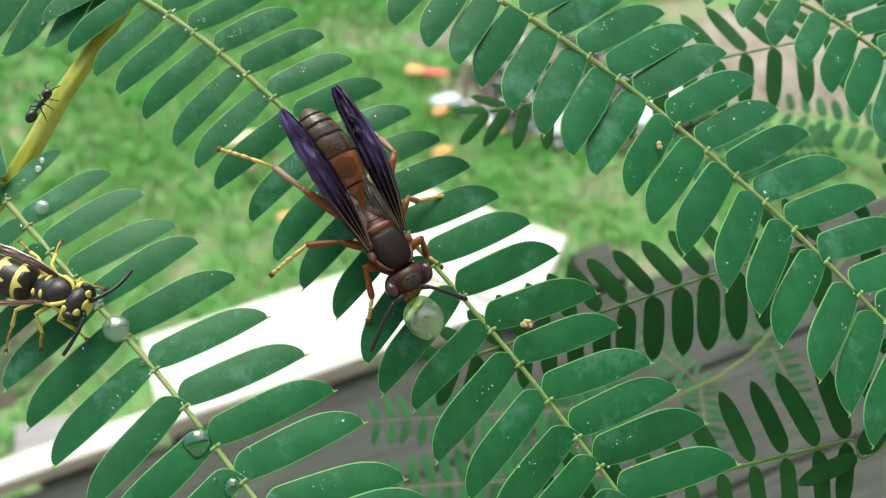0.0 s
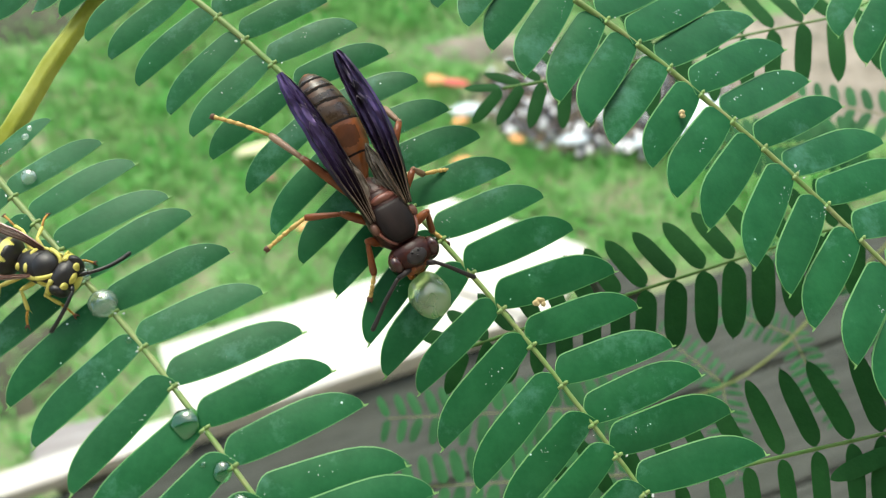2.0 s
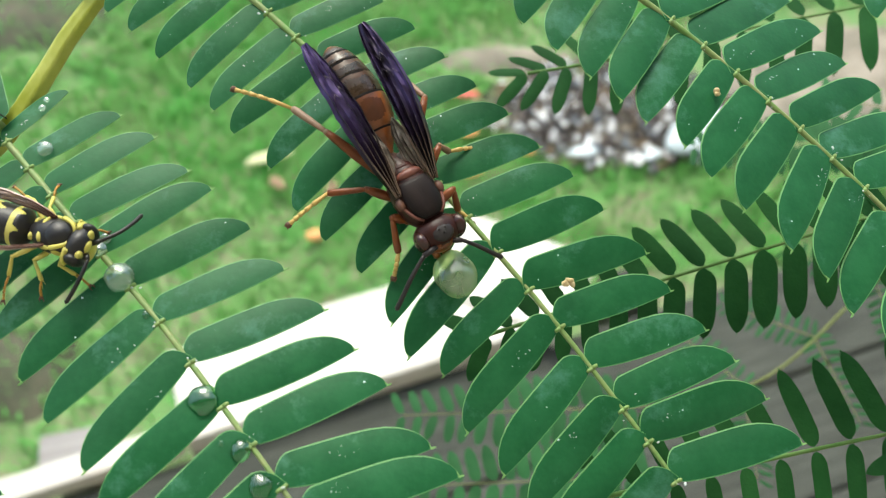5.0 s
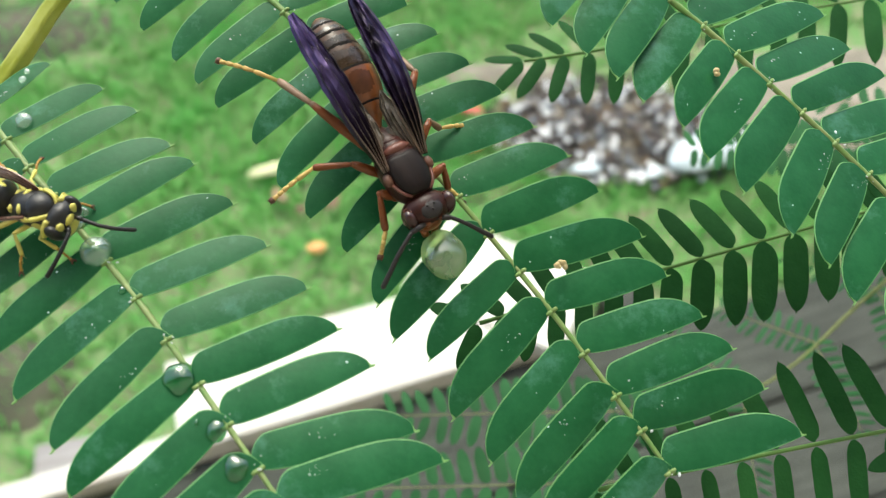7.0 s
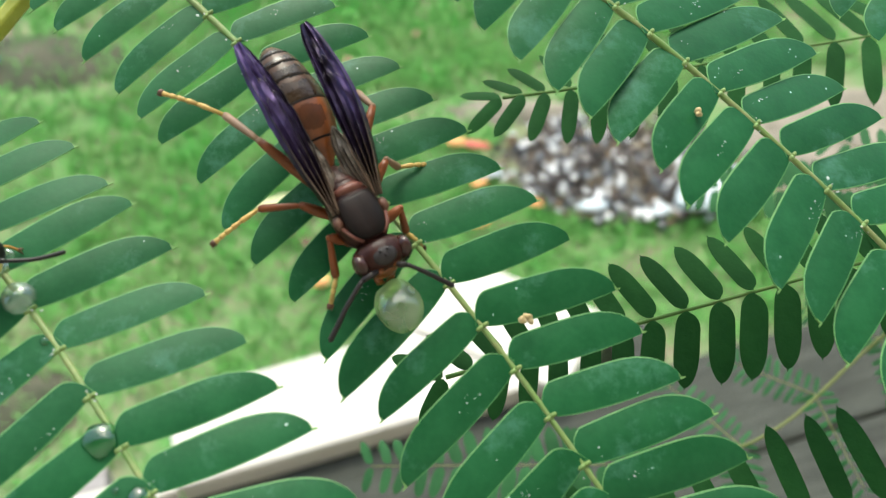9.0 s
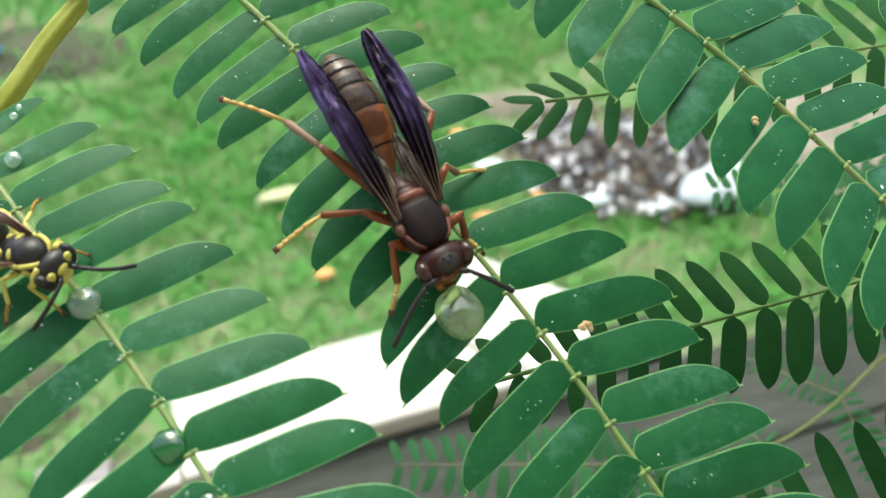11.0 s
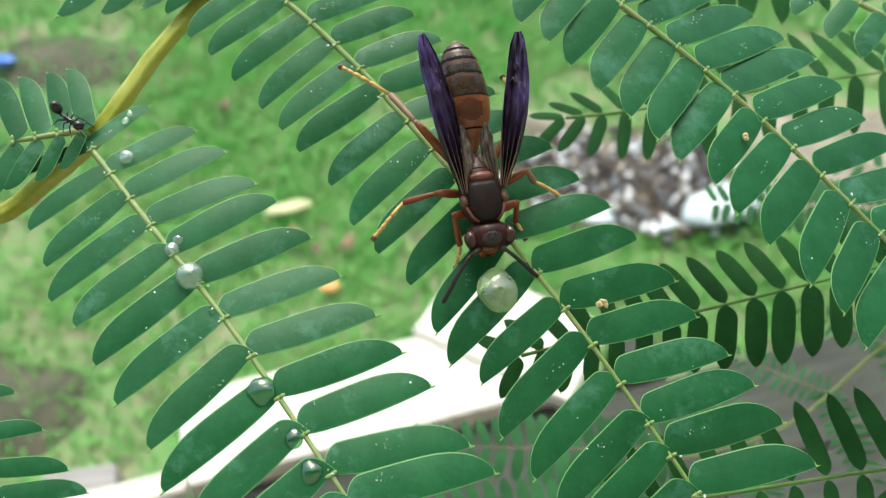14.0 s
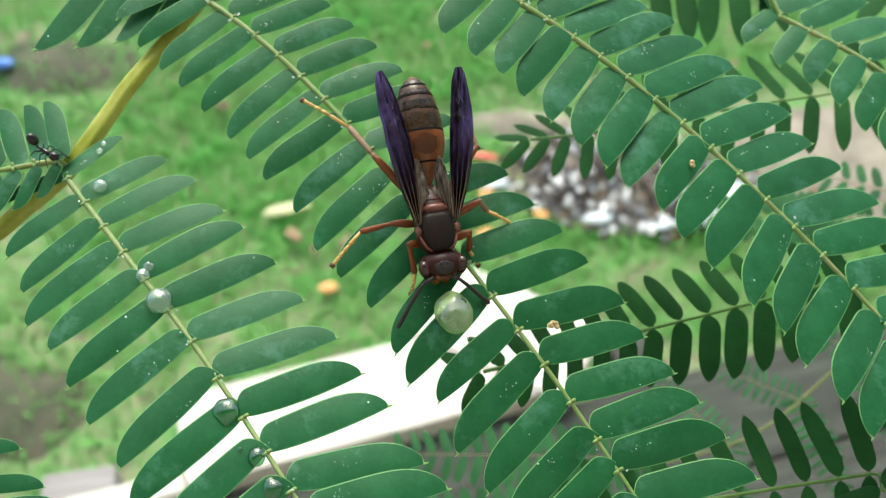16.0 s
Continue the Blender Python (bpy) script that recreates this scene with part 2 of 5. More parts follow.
# yellowjacket
M["y_black"] = material("black_chitin", (0.012, 0.011, 0.011), 0.38, (0.022, 0.018, 0.016), scale=600, bump=0.3, bump_scale=5200, spec=0.5)
M["y_yellow"] = material("yellow_chitin", (0.60, 0.53, 0.10), 0.45, (0.50, 0.45, 0.16), scale=600, bump=0.2, bump_scale=5200)
M["y_wing"] = material("amber_wing", (0.40, 0.285, 0.23), 0.3, (0.19, 0.125, 0.105), scale=500, amount=0.9, bump=0.4, bump_scale=1800, spec=0.6)
M["y_foot"] = material("yellow_foot", (0.45, 0.24, 0.03), 0.5, (0.30, 0.14, 0.04), scale=900)
M["ant"] = material("ant_black", (0.008, 0.006, 0.006), 0.22, (0.018, 0.011, 0.009), scale=700, spec=0.6)


def liquid(name, tint, clear, milk, gloss=0.09):
    """A drop: light passes straight in part, is bent in part, and a little scatters inside."""
    m = bpy.data.materials.new(name)
    m.use_nodes = True
    nt = m.node_tree
    L = nt.links.new
    nt.nodes.remove(nt.nodes["Principled BSDF"])
    tr, rf, df, gl = (nt.nodes.new("ShaderNodeBsdf" + k) for k in ("Transparent", "Refraction", "Diffuse", "Glossy"))
    tl = nt.nodes.new("ShaderNodeBsdfTranslucent")
    noise_tex = nt.nodes.new("ShaderNodeTexNoise")
    noise_tex.inputs["Scale"].default_value = 500
    tc = nt.nodes.new("ShaderNodeTexCoord")
    L(tc.outputs["Object"], noise_tex.inputs["Vector"])
    mr = nt.nodes.new("ShaderNodeMapRange")
    mr.inputs["To Min"].default_value, mr.inputs["To Max"].default_value = milk * 0.6, milk * 1.4
    L(noise_tex.outputs["Fac"], mr.inputs["Value"])
    tr.inputs["Color"].default_value = (*tint, 1)
    rf.inputs["Color"].default_value, rf.inputs["IOR"].default_value, rf.inputs["Roughness"].default_value = (*tint, 1), 1.35, 0.02
    df.inputs["Color"].default_value = (*tint, 1)
    tl.inputs["Color"].default_value = (*tint, 1)
    gl.inputs["Roughness"].default_value = 0.03
    rip = nt.nodes.new("ShaderNodeTexNoise")
    rip.inputs["Scale"].default_value = 1300
    L(tc.outputs["Object"], rip.inputs["Vector"])
    bmp = nt.nodes.new("ShaderNodeBump")
    bmp.inputs["Strength"].default_value, bmp.inputs["Distance"].default_value = 0.5, 0.00016
    L(rip.outputs["Fac"], bmp.inputs["Height"])
    L(bmp.outputs["Normal"], gl.inputs["Normal"])
    a, b, c, e = (nt.nodes.new("ShaderNodeMixShader") for _ in range(4))
    a.inputs[0].default_value = 1 - clear
    L(tr.outputs[0], a.inputs[1])
    L(rf.outputs[0], a.inputs[2])
    c.inputs[0].default_value = 0.5
    L(df.outputs[0], c.inputs[1])
    L(tl.outputs[0], c.inputs[2])
    L(mr.outputs[0], b.inputs[0])
    L(a.outputs[0], b.inputs[1])
    L(c.outputs[0], b.inputs[2])
    e.inputs[0].default_value = gloss
    L(b.outputs[0], e.inputs[1])
    L(gl.outputs[0], e.inputs[2])
    L(e.outputs[0], nt.nodes["Material Output"].inputs["Surface"])
    return m


M["nectar"] = liquid("pale_nectar", (0.86, 1.0, 0.64), 0.6, 0.30, 0.12)
M["milky"] = liquid("milky_nectar", (0.86, 1.0, 0.90), 0.6, 0.20, 0.18)
M["water"] = liquid("clear_drop", (0.58, 0.90, 0.70), 0.35, 0.0, 0.12)
M["bead"] = liquid("tiny_water_bead", (0.97, 1.0, 1.0), 0.95, 0.5)
M["mite"] = material("tan_bud_scale", (0.48, 0.36, 0.17), 0.6, (0.66, 0.56, 0.34), scale=800, bump=0.4)


# ---- mesh helpers ----
MM = 0.001


def mesh_of(name, bm, mats, smooth=True):
    me = bpy.data.meshes.new(name)
    bmesh.ops.recalc_face_normals(bm, faces=bm.faces[:])
    bm.to_mesh(me)
    bm.free()
    for m in mats if isinstance(mats, (list, tuple)) else [mats]:
        me.materials.append(m)
    for p in me.polygons:
        p.use_smooth = smooth
    return me


def part(name, bm, mats, parent=None, label="", smooth=True):
    """One mesh object out of a bmesh, under its thing or part."""
    ob = new(name, mesh_of(name, bm, mats, smooth))
    ob.parent = parent
    if label:
        tagged(ob, label=label)
    return ob


def empty(name, m, parent=None):
    e = new(name)
    e.empty_display_size = 0.002
    e.parent = parent
    e.matrix_basis = m
    return e


def spline(points, n):
    """n points along a smooth curve through the given ones."""
    P = [Vector(p) for p in points]
    P = [2 * P[0] - P[1]] + P + [2 * P[-1] - P[-2]]
    out, segs = [], len(P) - 3
    for i in range(n):
        u = i / (n - 1) * segs
        k = min(int(u), segs - 1)
        t = u - k
        a, b, c, d = P[k:k + 4]
        out.append(0.5 * (2 * b + (c - a) * t + (2 * a - 5 * b + 4 * c - d) * t * t + (3 * b - a - 3 * c + d) * t ** 3))
    return out


def rings(bm, loops, caps=True, mat=0):
    """Skin closed loops of equally many points."""
    V = [[bm.verts.new(p) for p in loop] for loop in loops]
    n = len(V[0])
    for a, b in zip(V, V[1:]):
        for i in range(n):
            f = bm.faces.new((a[i], a[(i + 1) % n], b[(i + 1) % n], b[i]))
            f.material_index = mat
    if caps:
        for loop in (V[0], V[-1]):
            f = bm.faces.new(loop)
            f.material_index = mat
    return V


def tube(bm, points, radii, sides=8, mat=0):
    """A round limb along points with a radius at each."""
    P = [Vector(p) for p in points]
    if not isinstance(radii, (list, tuple)):
        radii = [radii] * len(P)
    loops, side = [], None
    for i, p in enumerate(P):
        d = (P[min(i + 1, len(P) - 1)] - P[max(i - 1, 0)]).normalized()
        ref = side if side is not None else (Vector((0, 0, 1)) if abs(d.z) < 0.9 else Vector((1, 0, 0)))
        a = (ref - d * ref.dot(d)).normalized()
        side = a
        c = d.cross(a)
        loops.append([p + float(radii[i]) * (math.cos(q) * a + math.sin(q) * c) for q in (2 * math.pi * k / sides for k in range(sides))])
    return rings(bm, loops, True, mat)


def loft_y(bm, sections, sides=20, mat=0):
    """A body along y: sections of (y, half width, half height, centre z)."""
    return rings(bm, [[Vector((w * math.cos(q), y, cz + h * math.sin(q))) for q in (2 * math.pi * k / sides for k in range(sides))]
                      for y, w, h, cz in sections], True, mat)


def blob(bm, centre, size, seg=20, ring=14, turn=(0, 0, 0), mat=0):
    m = Matrix.LocRotScale(Vector(centre), Euler([radians(a) for a in turn]), Vector(size))
    before = set(bm.faces)
    bmesh.ops.create_uvsphere(bm, u_segments=seg, v_segments=ring, radius=1, matrix=m)
    for f in bm.faces:
        if f not in before:
            f.material_index = mat


def box(bm, x0, y0, z0, x1, y1, z1, bevel=0.0):
    bmesh.ops.create_cube(bm, size=1, matrix=Matrix.LocRotScale(((x0 + x1) / 2, (y0 + y1) / 2, (z0 + z1) / 2), None, (x1 - x0, y1 - y0, z1 - z0)))
    if bevel:
        bmesh.ops.bevel(bm, geom=bm.edges[:], offset=bevel, segments=2, affect="EDGES", profile=0.6)


# ---- ground ----
def ground():
    bm = bmesh.new()
    xs = [-400, -60, -12, -4, -2.0, -1.4, -1, -0.7, -0.4, -0.1, 0.2, 0.5, 0.8, 1.1, 1.5, 2.2, 4, 12, 60, 400]
    V = [[bm.verts.new((x, y, 0.012 * noise.noise((x * 1.7, y * 1.7, 0)) if abs(x) < 5 and abs(y) < 5 else 0)) for x in xs] for y in xs]
    for a, b in zip(V, V[1:]):
        for i in range(len(xs) - 1):
            bm.faces.new((a[i], a[i + 1], b[i + 1], b[i]))
    tagged(part("ground", bm, M["lawn"]), "green lawn over brown soil with patchy turf", "lawn", kind="structure")
    # blades of grass, a thick patch round the place
    rng = np.random.default_rng(5)
    n = 100000
    x, y = np.concatenate((rng.normal(-0.05, 0.72, 58000), rng.normal(0, 1.9, 42000))), np.concatenate((rng.normal(1.4, 0.5, 58000), rng.normal(1.5, 1.5, 42000)))
    keep = (np.array([noise.noise((a * 2.6, b * 2.6, 3.0)) + 0.25 * noise.noise((a * 11, b * 11, 1.0)) for a, b in zip(x, y)]) > -0.36) | (rng.random(n) < 0.3)
    pile = ((x - 0.24) / 0.24) ** 2 + ((y - 1.2) / 0.13) ** 2 < 1
    bare = ((x - 0.75) / 0.42) ** 2 + ((y - 1.30) / 0.20) ** 2 < 1
    deck = ((y < 0.63 + 0.395 * x) | ((x > -0.36) & (y < 0.72 + 0.36 * x))) & (np.hypot(x - 0.2, y + 0.1) < 1.75)
    worn = (((x + 0.86) / 0.20) ** 2 + ((y - 1.43) / 0.13) ** 2 < 1) & (rng.random(n) < 0.5)
    worn |= (((x + 0.72) / 0.34) ** 2 + ((y - 0.70) / 0.26) ** 2 < 1) & (rng.random(n) < 0.12)
    specks = np.array([noise.noise((a * 17, b * 17, 8.0)) for a, b in zip(x, y)]) > 0.46
    worn |= (((x - 0.06) / 0.17) ** 2 + ((y - 1.335) / 0.05) ** 2 < 1) & (rng.random(n) < 0.5)
    worn |= (((x - 0.27) / 0.10) ** 2 + ((y - 1.0) / 0.04) ** 2 < 1) & (rng.random(n) < 0.6)
    keep &= ~(pile | bare | deck | worn | specks)
    x, y = x[keep], y[keep]
    n = len(x)
    h, a, lean = rng.uniform(0.018, 0.05, n), rng.uniform(0, 6.283, n), rng.uniform(0.2, 1.0, n)
    w = rng.uniform(0.0016, 0.0032, n)
    dx, dy = np.cos(a), np.sin(a)
    z0 = np.full(n, -0.008)
    verts = np.empty((n, 5, 3))
    for k, (f, ww) in enumerate(((0, 1), (0, -1), (0.55, 0.8), (0.55, -0.8), (1, 0))):
        verts[:, k, 0] = x + dx * lean * h * f * f * 1.1 - dy * w * ww
        verts[:, k, 1] = y + dy * lean * h * f * f * 1.1 + dx * w * ww
        verts[:, k, 2] = z0 + h * f * (1 - 0.35 * lean * f)
    base = np.arange(n)[:, None] * 5
    quads = base + np.array([[0, 1, 3, 2]])
    tris = base + np.array([[2, 3, 4]])
    me = bpy.data.meshes.new("grass")
    me.from_pydata(verts.reshape(-1, 3).tolist(), [], quads.tolist() + tris.tolist())
    me.materials.append(M["grass"])
    tagged(new("grass", me), "short fresh green grass with thin brown patches", "grass", kind="stuff")


def dirt_patch(name, cx, cy, rx, ry, label, mat="dirt"):
    bm = bmesh.new()
    c = bm.verts.new((cx, cy, 0.016))
    ring = []
    for k in range(36):
        q = 2 * math.pi * k / 36
        r = 1 + 0.22 * noise.noise((math.cos(q) * 2, math.sin(q) * 2, cx * 7))
        ring.append(bm.verts.new((cx + rx * r * math.cos(q), cy + ry * r * math.sin(q), -0.012)))
    mid = [bm.verts.new(((v.co.x + cx) / 2, (v.co.y + cy) / 2, 0.013)) for v in ring]
    for k in range(36):
        j = (k + 1) % 36
        bm.faces.new((ring[k], ring[j], mid[j], mid[k]))
        bm.faces.new((mid[k], mid[j], c))
    tagged(part(name, bm, M[mat]), label, "soil", kind="structure")


def stone_mesh(seed, mat):
    bm = bmesh.new()
    bmesh.ops.create_icosphere(bm, subdivisions=2, radius=1)
    for v in bm.verts:
        d = 1 + 0.35 * noise.noise(v.co * 1.3 + Vector((seed * 3.1, 0, 0)))
        v.co = Vector((v.co.x * d, v.co.y * d * 0.75, v.co.z * d * 0.5))
    return mesh_of("stone", bm, mat, smooth=False)


def rubble():
    rng = random.Random(9)
    pile = empty("rubble_pile", pose(0.245, 1.19, 0.0))
    tagged(pile, "heap of pale and brown stone chips on bare soil", "rubble")
    kinds = [stone_mesh(i, M[k]) for i, k in enumerate(("stone_light", "stone_dark", "stone_grey", "stone_dark", "stone_dark", "stone_dark", "stone_grey", "stone_light"))]
    for k in range(300):
        q, r = rng.uniform(0, 6.283), math.sqrt(rng.random())
        ob = new("stone", rng.choice(kinds))
        ob.parent = pile
        s = 0.0035 + 0.0085 * rng.random() ** 1.6
        ob.matrix_basis = pose(0.20 * r * math.cos(q), 0.115 * r * math.sin(q), 0.016 + 0.02 * (1 - r) + rng.uniform(-0.003, 0.004), rng.uniform(-30, 30), rng.uniform(-30, 30),
                               rng.uniform(0, 360)) @ Matrix.Diagonal((s * rng.uniform(0.8, 1.5), s, s, 1))


def gravel():
    """Fine chips between the stones of the heap, too small to tell apart."""
    rng = random.Random(31)
    mats = ("stone_light", "stone_dark", "stone_dark", "stone_dark", "stone_grey", "deadleaf")
    bm = bmesh.new()
    for k in range(620):
        q, r, s = rng.uniform(0, 6.283), math.sqrt(rng.random()), rng.uniform(0.0022, 0.0055)
        m = pose(0.245 + 0.235 * r * math.cos(q), 1.19 + 0.135 * r * math.sin(q), 0.017 + 0.02 * (1 - r), rng.uniform(-40, 40), rng.uniform(-40, 40), rng.uniform(0, 360))
        before = len(bm.faces)
        bmesh.ops.create_cube(bm, size=2, matrix=m @ Matrix.Diagonal((s * rng.uniform(0.8, 1.7), s, s * 0.6, 1)))
        bm.faces.ensure_lookup_table()
        pick = rng.randrange(len(mats))
        for f in bm.faces[before:]:
            f.material_index = pick
    for v in bm.verts:
        v.co += Vector((noise.noise(v.co * 400), noise.noise(v.co * 400 + Vector((9, 0, 0))), 0)) * 0.0012
    tagged(part("gravel", bm, [M[m] for m in mats], smooth=False), "fine pale and brown stone chips", "gravel", kind="stuff")


def scrap(name, x, y, sx, sy, mat, label, category, turn=0.0, bump=0.35):
    bm = bmesh.new()
    bmesh.ops.create_icosphere(bm, subdivisions=3, radius=1)
    for v in bm.verts:
        d = 1 + 0.3 * noise.noise(v.co * 1.6 + Vector((x * 40, y * 40, 0)))
        v.co = Vector((v.co.x * d * sx, v.co.y * d * sy, v.co.z * min(sx, sy) * bump))
    ob = part(name, bm, M[mat])
    ob.matrix_basis = pose(x, y, 0.024 + min(sx, sy) * bump * 0.6, 0, 0, turn)
    tagged(ob, label, category)
    return ob


def plank(name, a, b, width, top, thick, mat, label, parent=None):
    """A board from a to b (plan), its top at that height."""
    a, b = Vector((*a, 0)), Vector((*b, 0))
    d = b - a
    bm = bmesh.new()
    box(bm, -d.length / 2, -width / 2, -thick, d.length / 2, width / 2, 0, bevel=0.004)
    ob = part(name, bm, M[mat], parent, smooth=False)
    ob.matrix_basis = pose(*((a + b) / 2).xy, top, 0, 0, math.degrees(math.atan2(d.y, d.x)))
    if label:
        tagged(ob, label)
    return ob


def deck():
    base = empty("wooden_deck", pose(0, 0, 0))
    tagged(base, "low weathered grey timber deck with a white painted edge board", "deck", kind="structure")
    u = Vector((0.93, 0.367, 0)).normalized()
    v = Vector((-u.y, u.x, 0))
    mid = Vector((-0.18, 0.583, 0))
    # edge board in white, its cross piece at the corner, then grey boards side by side
    plank("edge_board", (mid - 0.175 * u).xy, (mid + 0.28 * u).xy, 0.124, 0.22, 0.05, "white_paint", "white painted edge board with rusty stains", base)
    plank("edge_strip", (mid - 1.3 * u - 0.048 * v).xy, (mid - 0.178 * u - 0.048 * v).xy, 0.03, 0.215, 0.028, "white_paint", "narrow white painted strip along the deck", base)
    plank("corner_board", (-0.062, 0.752), (0.135, 0.664), 0.13, 0.226, 0.028, "white_paint", "white painted corner board", base)
    for k in range(7):
        c = mid - v * (0.062 + 0.008 + 0.070 + k * 0.1435)
        plank("deck_board", (c - (1.3 - 0.02 * (k % 3)) * u).xy, (c + 1.2 * u).xy, 0.14, 0.19 - 0.002 * (k % 2), 0.028, "grey_wood", "", base)
    plank("joist", (mid - 0.17 * u - 0.035 * v).xy, (mid + 0.28 * u - 0.035 * v).xy, 0.074, 0.184, 0.03, "grey_wood", "", base)
    bm = bmesh.new()
    box(bm, -0.042, -0.022, -0.02, 0.042, 0.022, 0.2, bevel=0.004)
    p = part("timber_block", bm, M["pale_timber"], base, "pale grey timber end beside the edge strip", smooth=False)
    p.matrix_basis = pose(-0.452, 0.462, 0, 0, 0, 14)
    for k in (-1.2, -0.45, 0.4, 1.1):
        bm = bmesh.new()
        box(bm, -0.03, -0.03, -0.02, 0.03, 0.03, 0.192, bevel=0.004)
        p = part("post", bm, M["grey_wood"], base, smooth=False)
        p.matrix_basis = pose(*(mid + k * u - 0.03 * v).xy, 0, 0, 0, 21.5)
        bm = bmesh.new()
        box(bm, -0.03, -0.03, -0.02, 0.03, 0.03, 0.162, bevel=0.004)
        p = part("post", bm, M["grey_wood"], base, smooth=False)
        p.matrix_basis = pose(*(mid + k * u - 0.95 * v).xy, 0, 0, 0, 21.5)


def house():
    """An assumed house of the deck, unseen behind the camera: a sided wall and the eave above it, added to block the
    sky.
    """
    h = empty("house", pose(0.12, -0.62, 0, 0, 0, 21.5))
    tagged(h, "unseen beige sided wall and deep eave, added to block the sky", "house", kind="structure")
    bm = bmesh.new()
    box(bm, -5, -0.12, 0, 5, 0, 2.95)
    part("wall", bm, M["siding"], h, smooth=False)
    me = None
    for k in range(19):
        if me is None:
            bm = bmesh.new()
            V = [[bm.verts.new((x, y, z)) for y, z in ((0.001, 0.0), (0.018, 0.0), (0.006, 0.148), (0.001, 0.148))] for x in (-5, 5)]
            for i in range(4):
                bm.faces.new((V[0][i], V[0][(i + 1) % 4], V[1][(i + 1) % 4], V[1][i]))
            bm.faces.new(V[0]), bm.faces.new(V[1])
            me = mesh_of("siding_board", bm, M["siding"], smooth=False)
        b = new("siding_board", me)
        b.parent = h
        b.matrix_basis = pose(0, 0, 0.05 + 0.15 * k)
    bm = bmesh.new()
    box(bm, -5.2, -0.4, 2.95, 5.2, 0.62, 3.05, bevel=0.008)
    part("eave", bm, M["siding"], h, smooth=False)


house()
ground()
dirt_patch("soil_patch", 0.24, 1.2, 0.27, 0.15, "brown soil under a heap of stone chips")
dirt_patch("soil_patch", -0.86, 1.43, 0.21, 0.12, "thin worn turf over dark brown soil", "mulch")
dirt_patch("soil_patch", -0.70, 0.66, 0.18, 0.11, "thin worn turf over dark brown soil", "mulch")
dirt_patch("soil_patch", 0.06, 1.335, 0.18, 0.05, "bare pinkish brown trodden soil")
dirt_patch("soil_patch", 0.75, 1.30, 0.44, 0.21, "bare pinkish brown trodden soil")
deck()

# ---- the plant ----
def leaflet_mesh(seed, width, one_sided, side, mats, droop):
    """A leaflet of unit length along x from its joint to its tip; side: +1 or -1, the flank that bulges."""
    rng = random.Random(seed)
    us = [0.0, 0.003, 0.009, 0.018, 0.03, 0.045, 0.065, 0.09, 0.13, 0.18, 0.27, 0.38, 0.5, 0.62, 0.72, 0.81, 0.87, 0.915, 0.945, 0.968, 0.984, 0.995, 1.025]
    vs = [0.0, 0.025, 0.2, 0.4, 0.6, 0.8, 0.966, 1.0]
    wob = [rng.uniform(-1, 1) for _ in range(4)]
    top, bottom = [], []
    base_run = 0.11 if one_sided else 0.2
    bm = bmesh.new()
    for u in us:
        full = (1 - (1 - min(1.0, u / base_run)) ** 2) ** 0.5 * (0.93 + 0.07 * math.sin(math.pi * min(u, 1.0))) * (1.0 if u < 0.5 else max(0.0, 1 - ((u - 0.5) / 0.5) ** 2.9)) ** 0.64
        low = -width * 0.15 * math.sin(math.pi * min(u, 1.0) ** 0.85) ** 0.7 if u < 1 else 0.0
        if not one_sided:
            low = -0.5 * width * full
        high = width * (0.86 if one_sided else 0.5) * full
        if u >= 0.99:
            low, high = -0.007, 0.009
        if u > 1.0:
            low, high = -0.003, 0.003
        if u == 0:
            low, high = -0.006, 0.012
        back = 0.075 * (1 if one_sided else 0.3) * max(0.0, 1 - u / 0.3)
        rt, rb = [], []
        for v in vs:
            y = low + (high - low) * v
            x = u - back * v + 0.004 * wob[0] * math.sin(u * 9)
            z = -0.16 * (y - 0.3 * width) ** 2 / max(width, 0.01) - droop * u * u + 0.010 * wob[1] * math.sin(u * 5 + wob[2] * 3)
            rt.append(bm.verts.new((x, y * side, z)))
            rb.append(bm.verts.new((x, y * side, z - (0.012 if 0.01 < v < 0.99 else 0.006))))
        top.append(rt)
        bottom.append(rb)
    n = len(vs)
    for i in range(len(us) - 1):
        for j in range(n - 1):
            # 2: edge painted darker as the shaded flank, 1: pale edge, 3: tip
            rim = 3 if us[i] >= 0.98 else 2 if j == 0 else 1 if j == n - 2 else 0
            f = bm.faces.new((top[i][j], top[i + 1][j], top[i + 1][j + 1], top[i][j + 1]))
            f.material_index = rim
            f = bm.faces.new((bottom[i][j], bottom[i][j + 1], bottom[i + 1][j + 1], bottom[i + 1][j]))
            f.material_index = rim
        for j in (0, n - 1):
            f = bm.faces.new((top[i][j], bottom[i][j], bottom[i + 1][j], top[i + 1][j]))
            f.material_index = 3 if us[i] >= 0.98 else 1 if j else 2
    for i in (0, -1):
        for j in range(n - 1):
            bm.faces.new((top[i][j], top[i][j + 1], bottom[i][j + 1], bottom[i][j])).material_index = 1
    me = mesh_of("leaflet", bm, mats)
    me.set_sharp_from_angle(angle=radians(35))
    return me


PLANT = empty("mimosa_shrub", pose(0.0, 0.0, 0.0))
tagged(PLANT, "feathery mimosa shrub with rows of oblong blue-green leaflets", "shrub")


BEADS = []


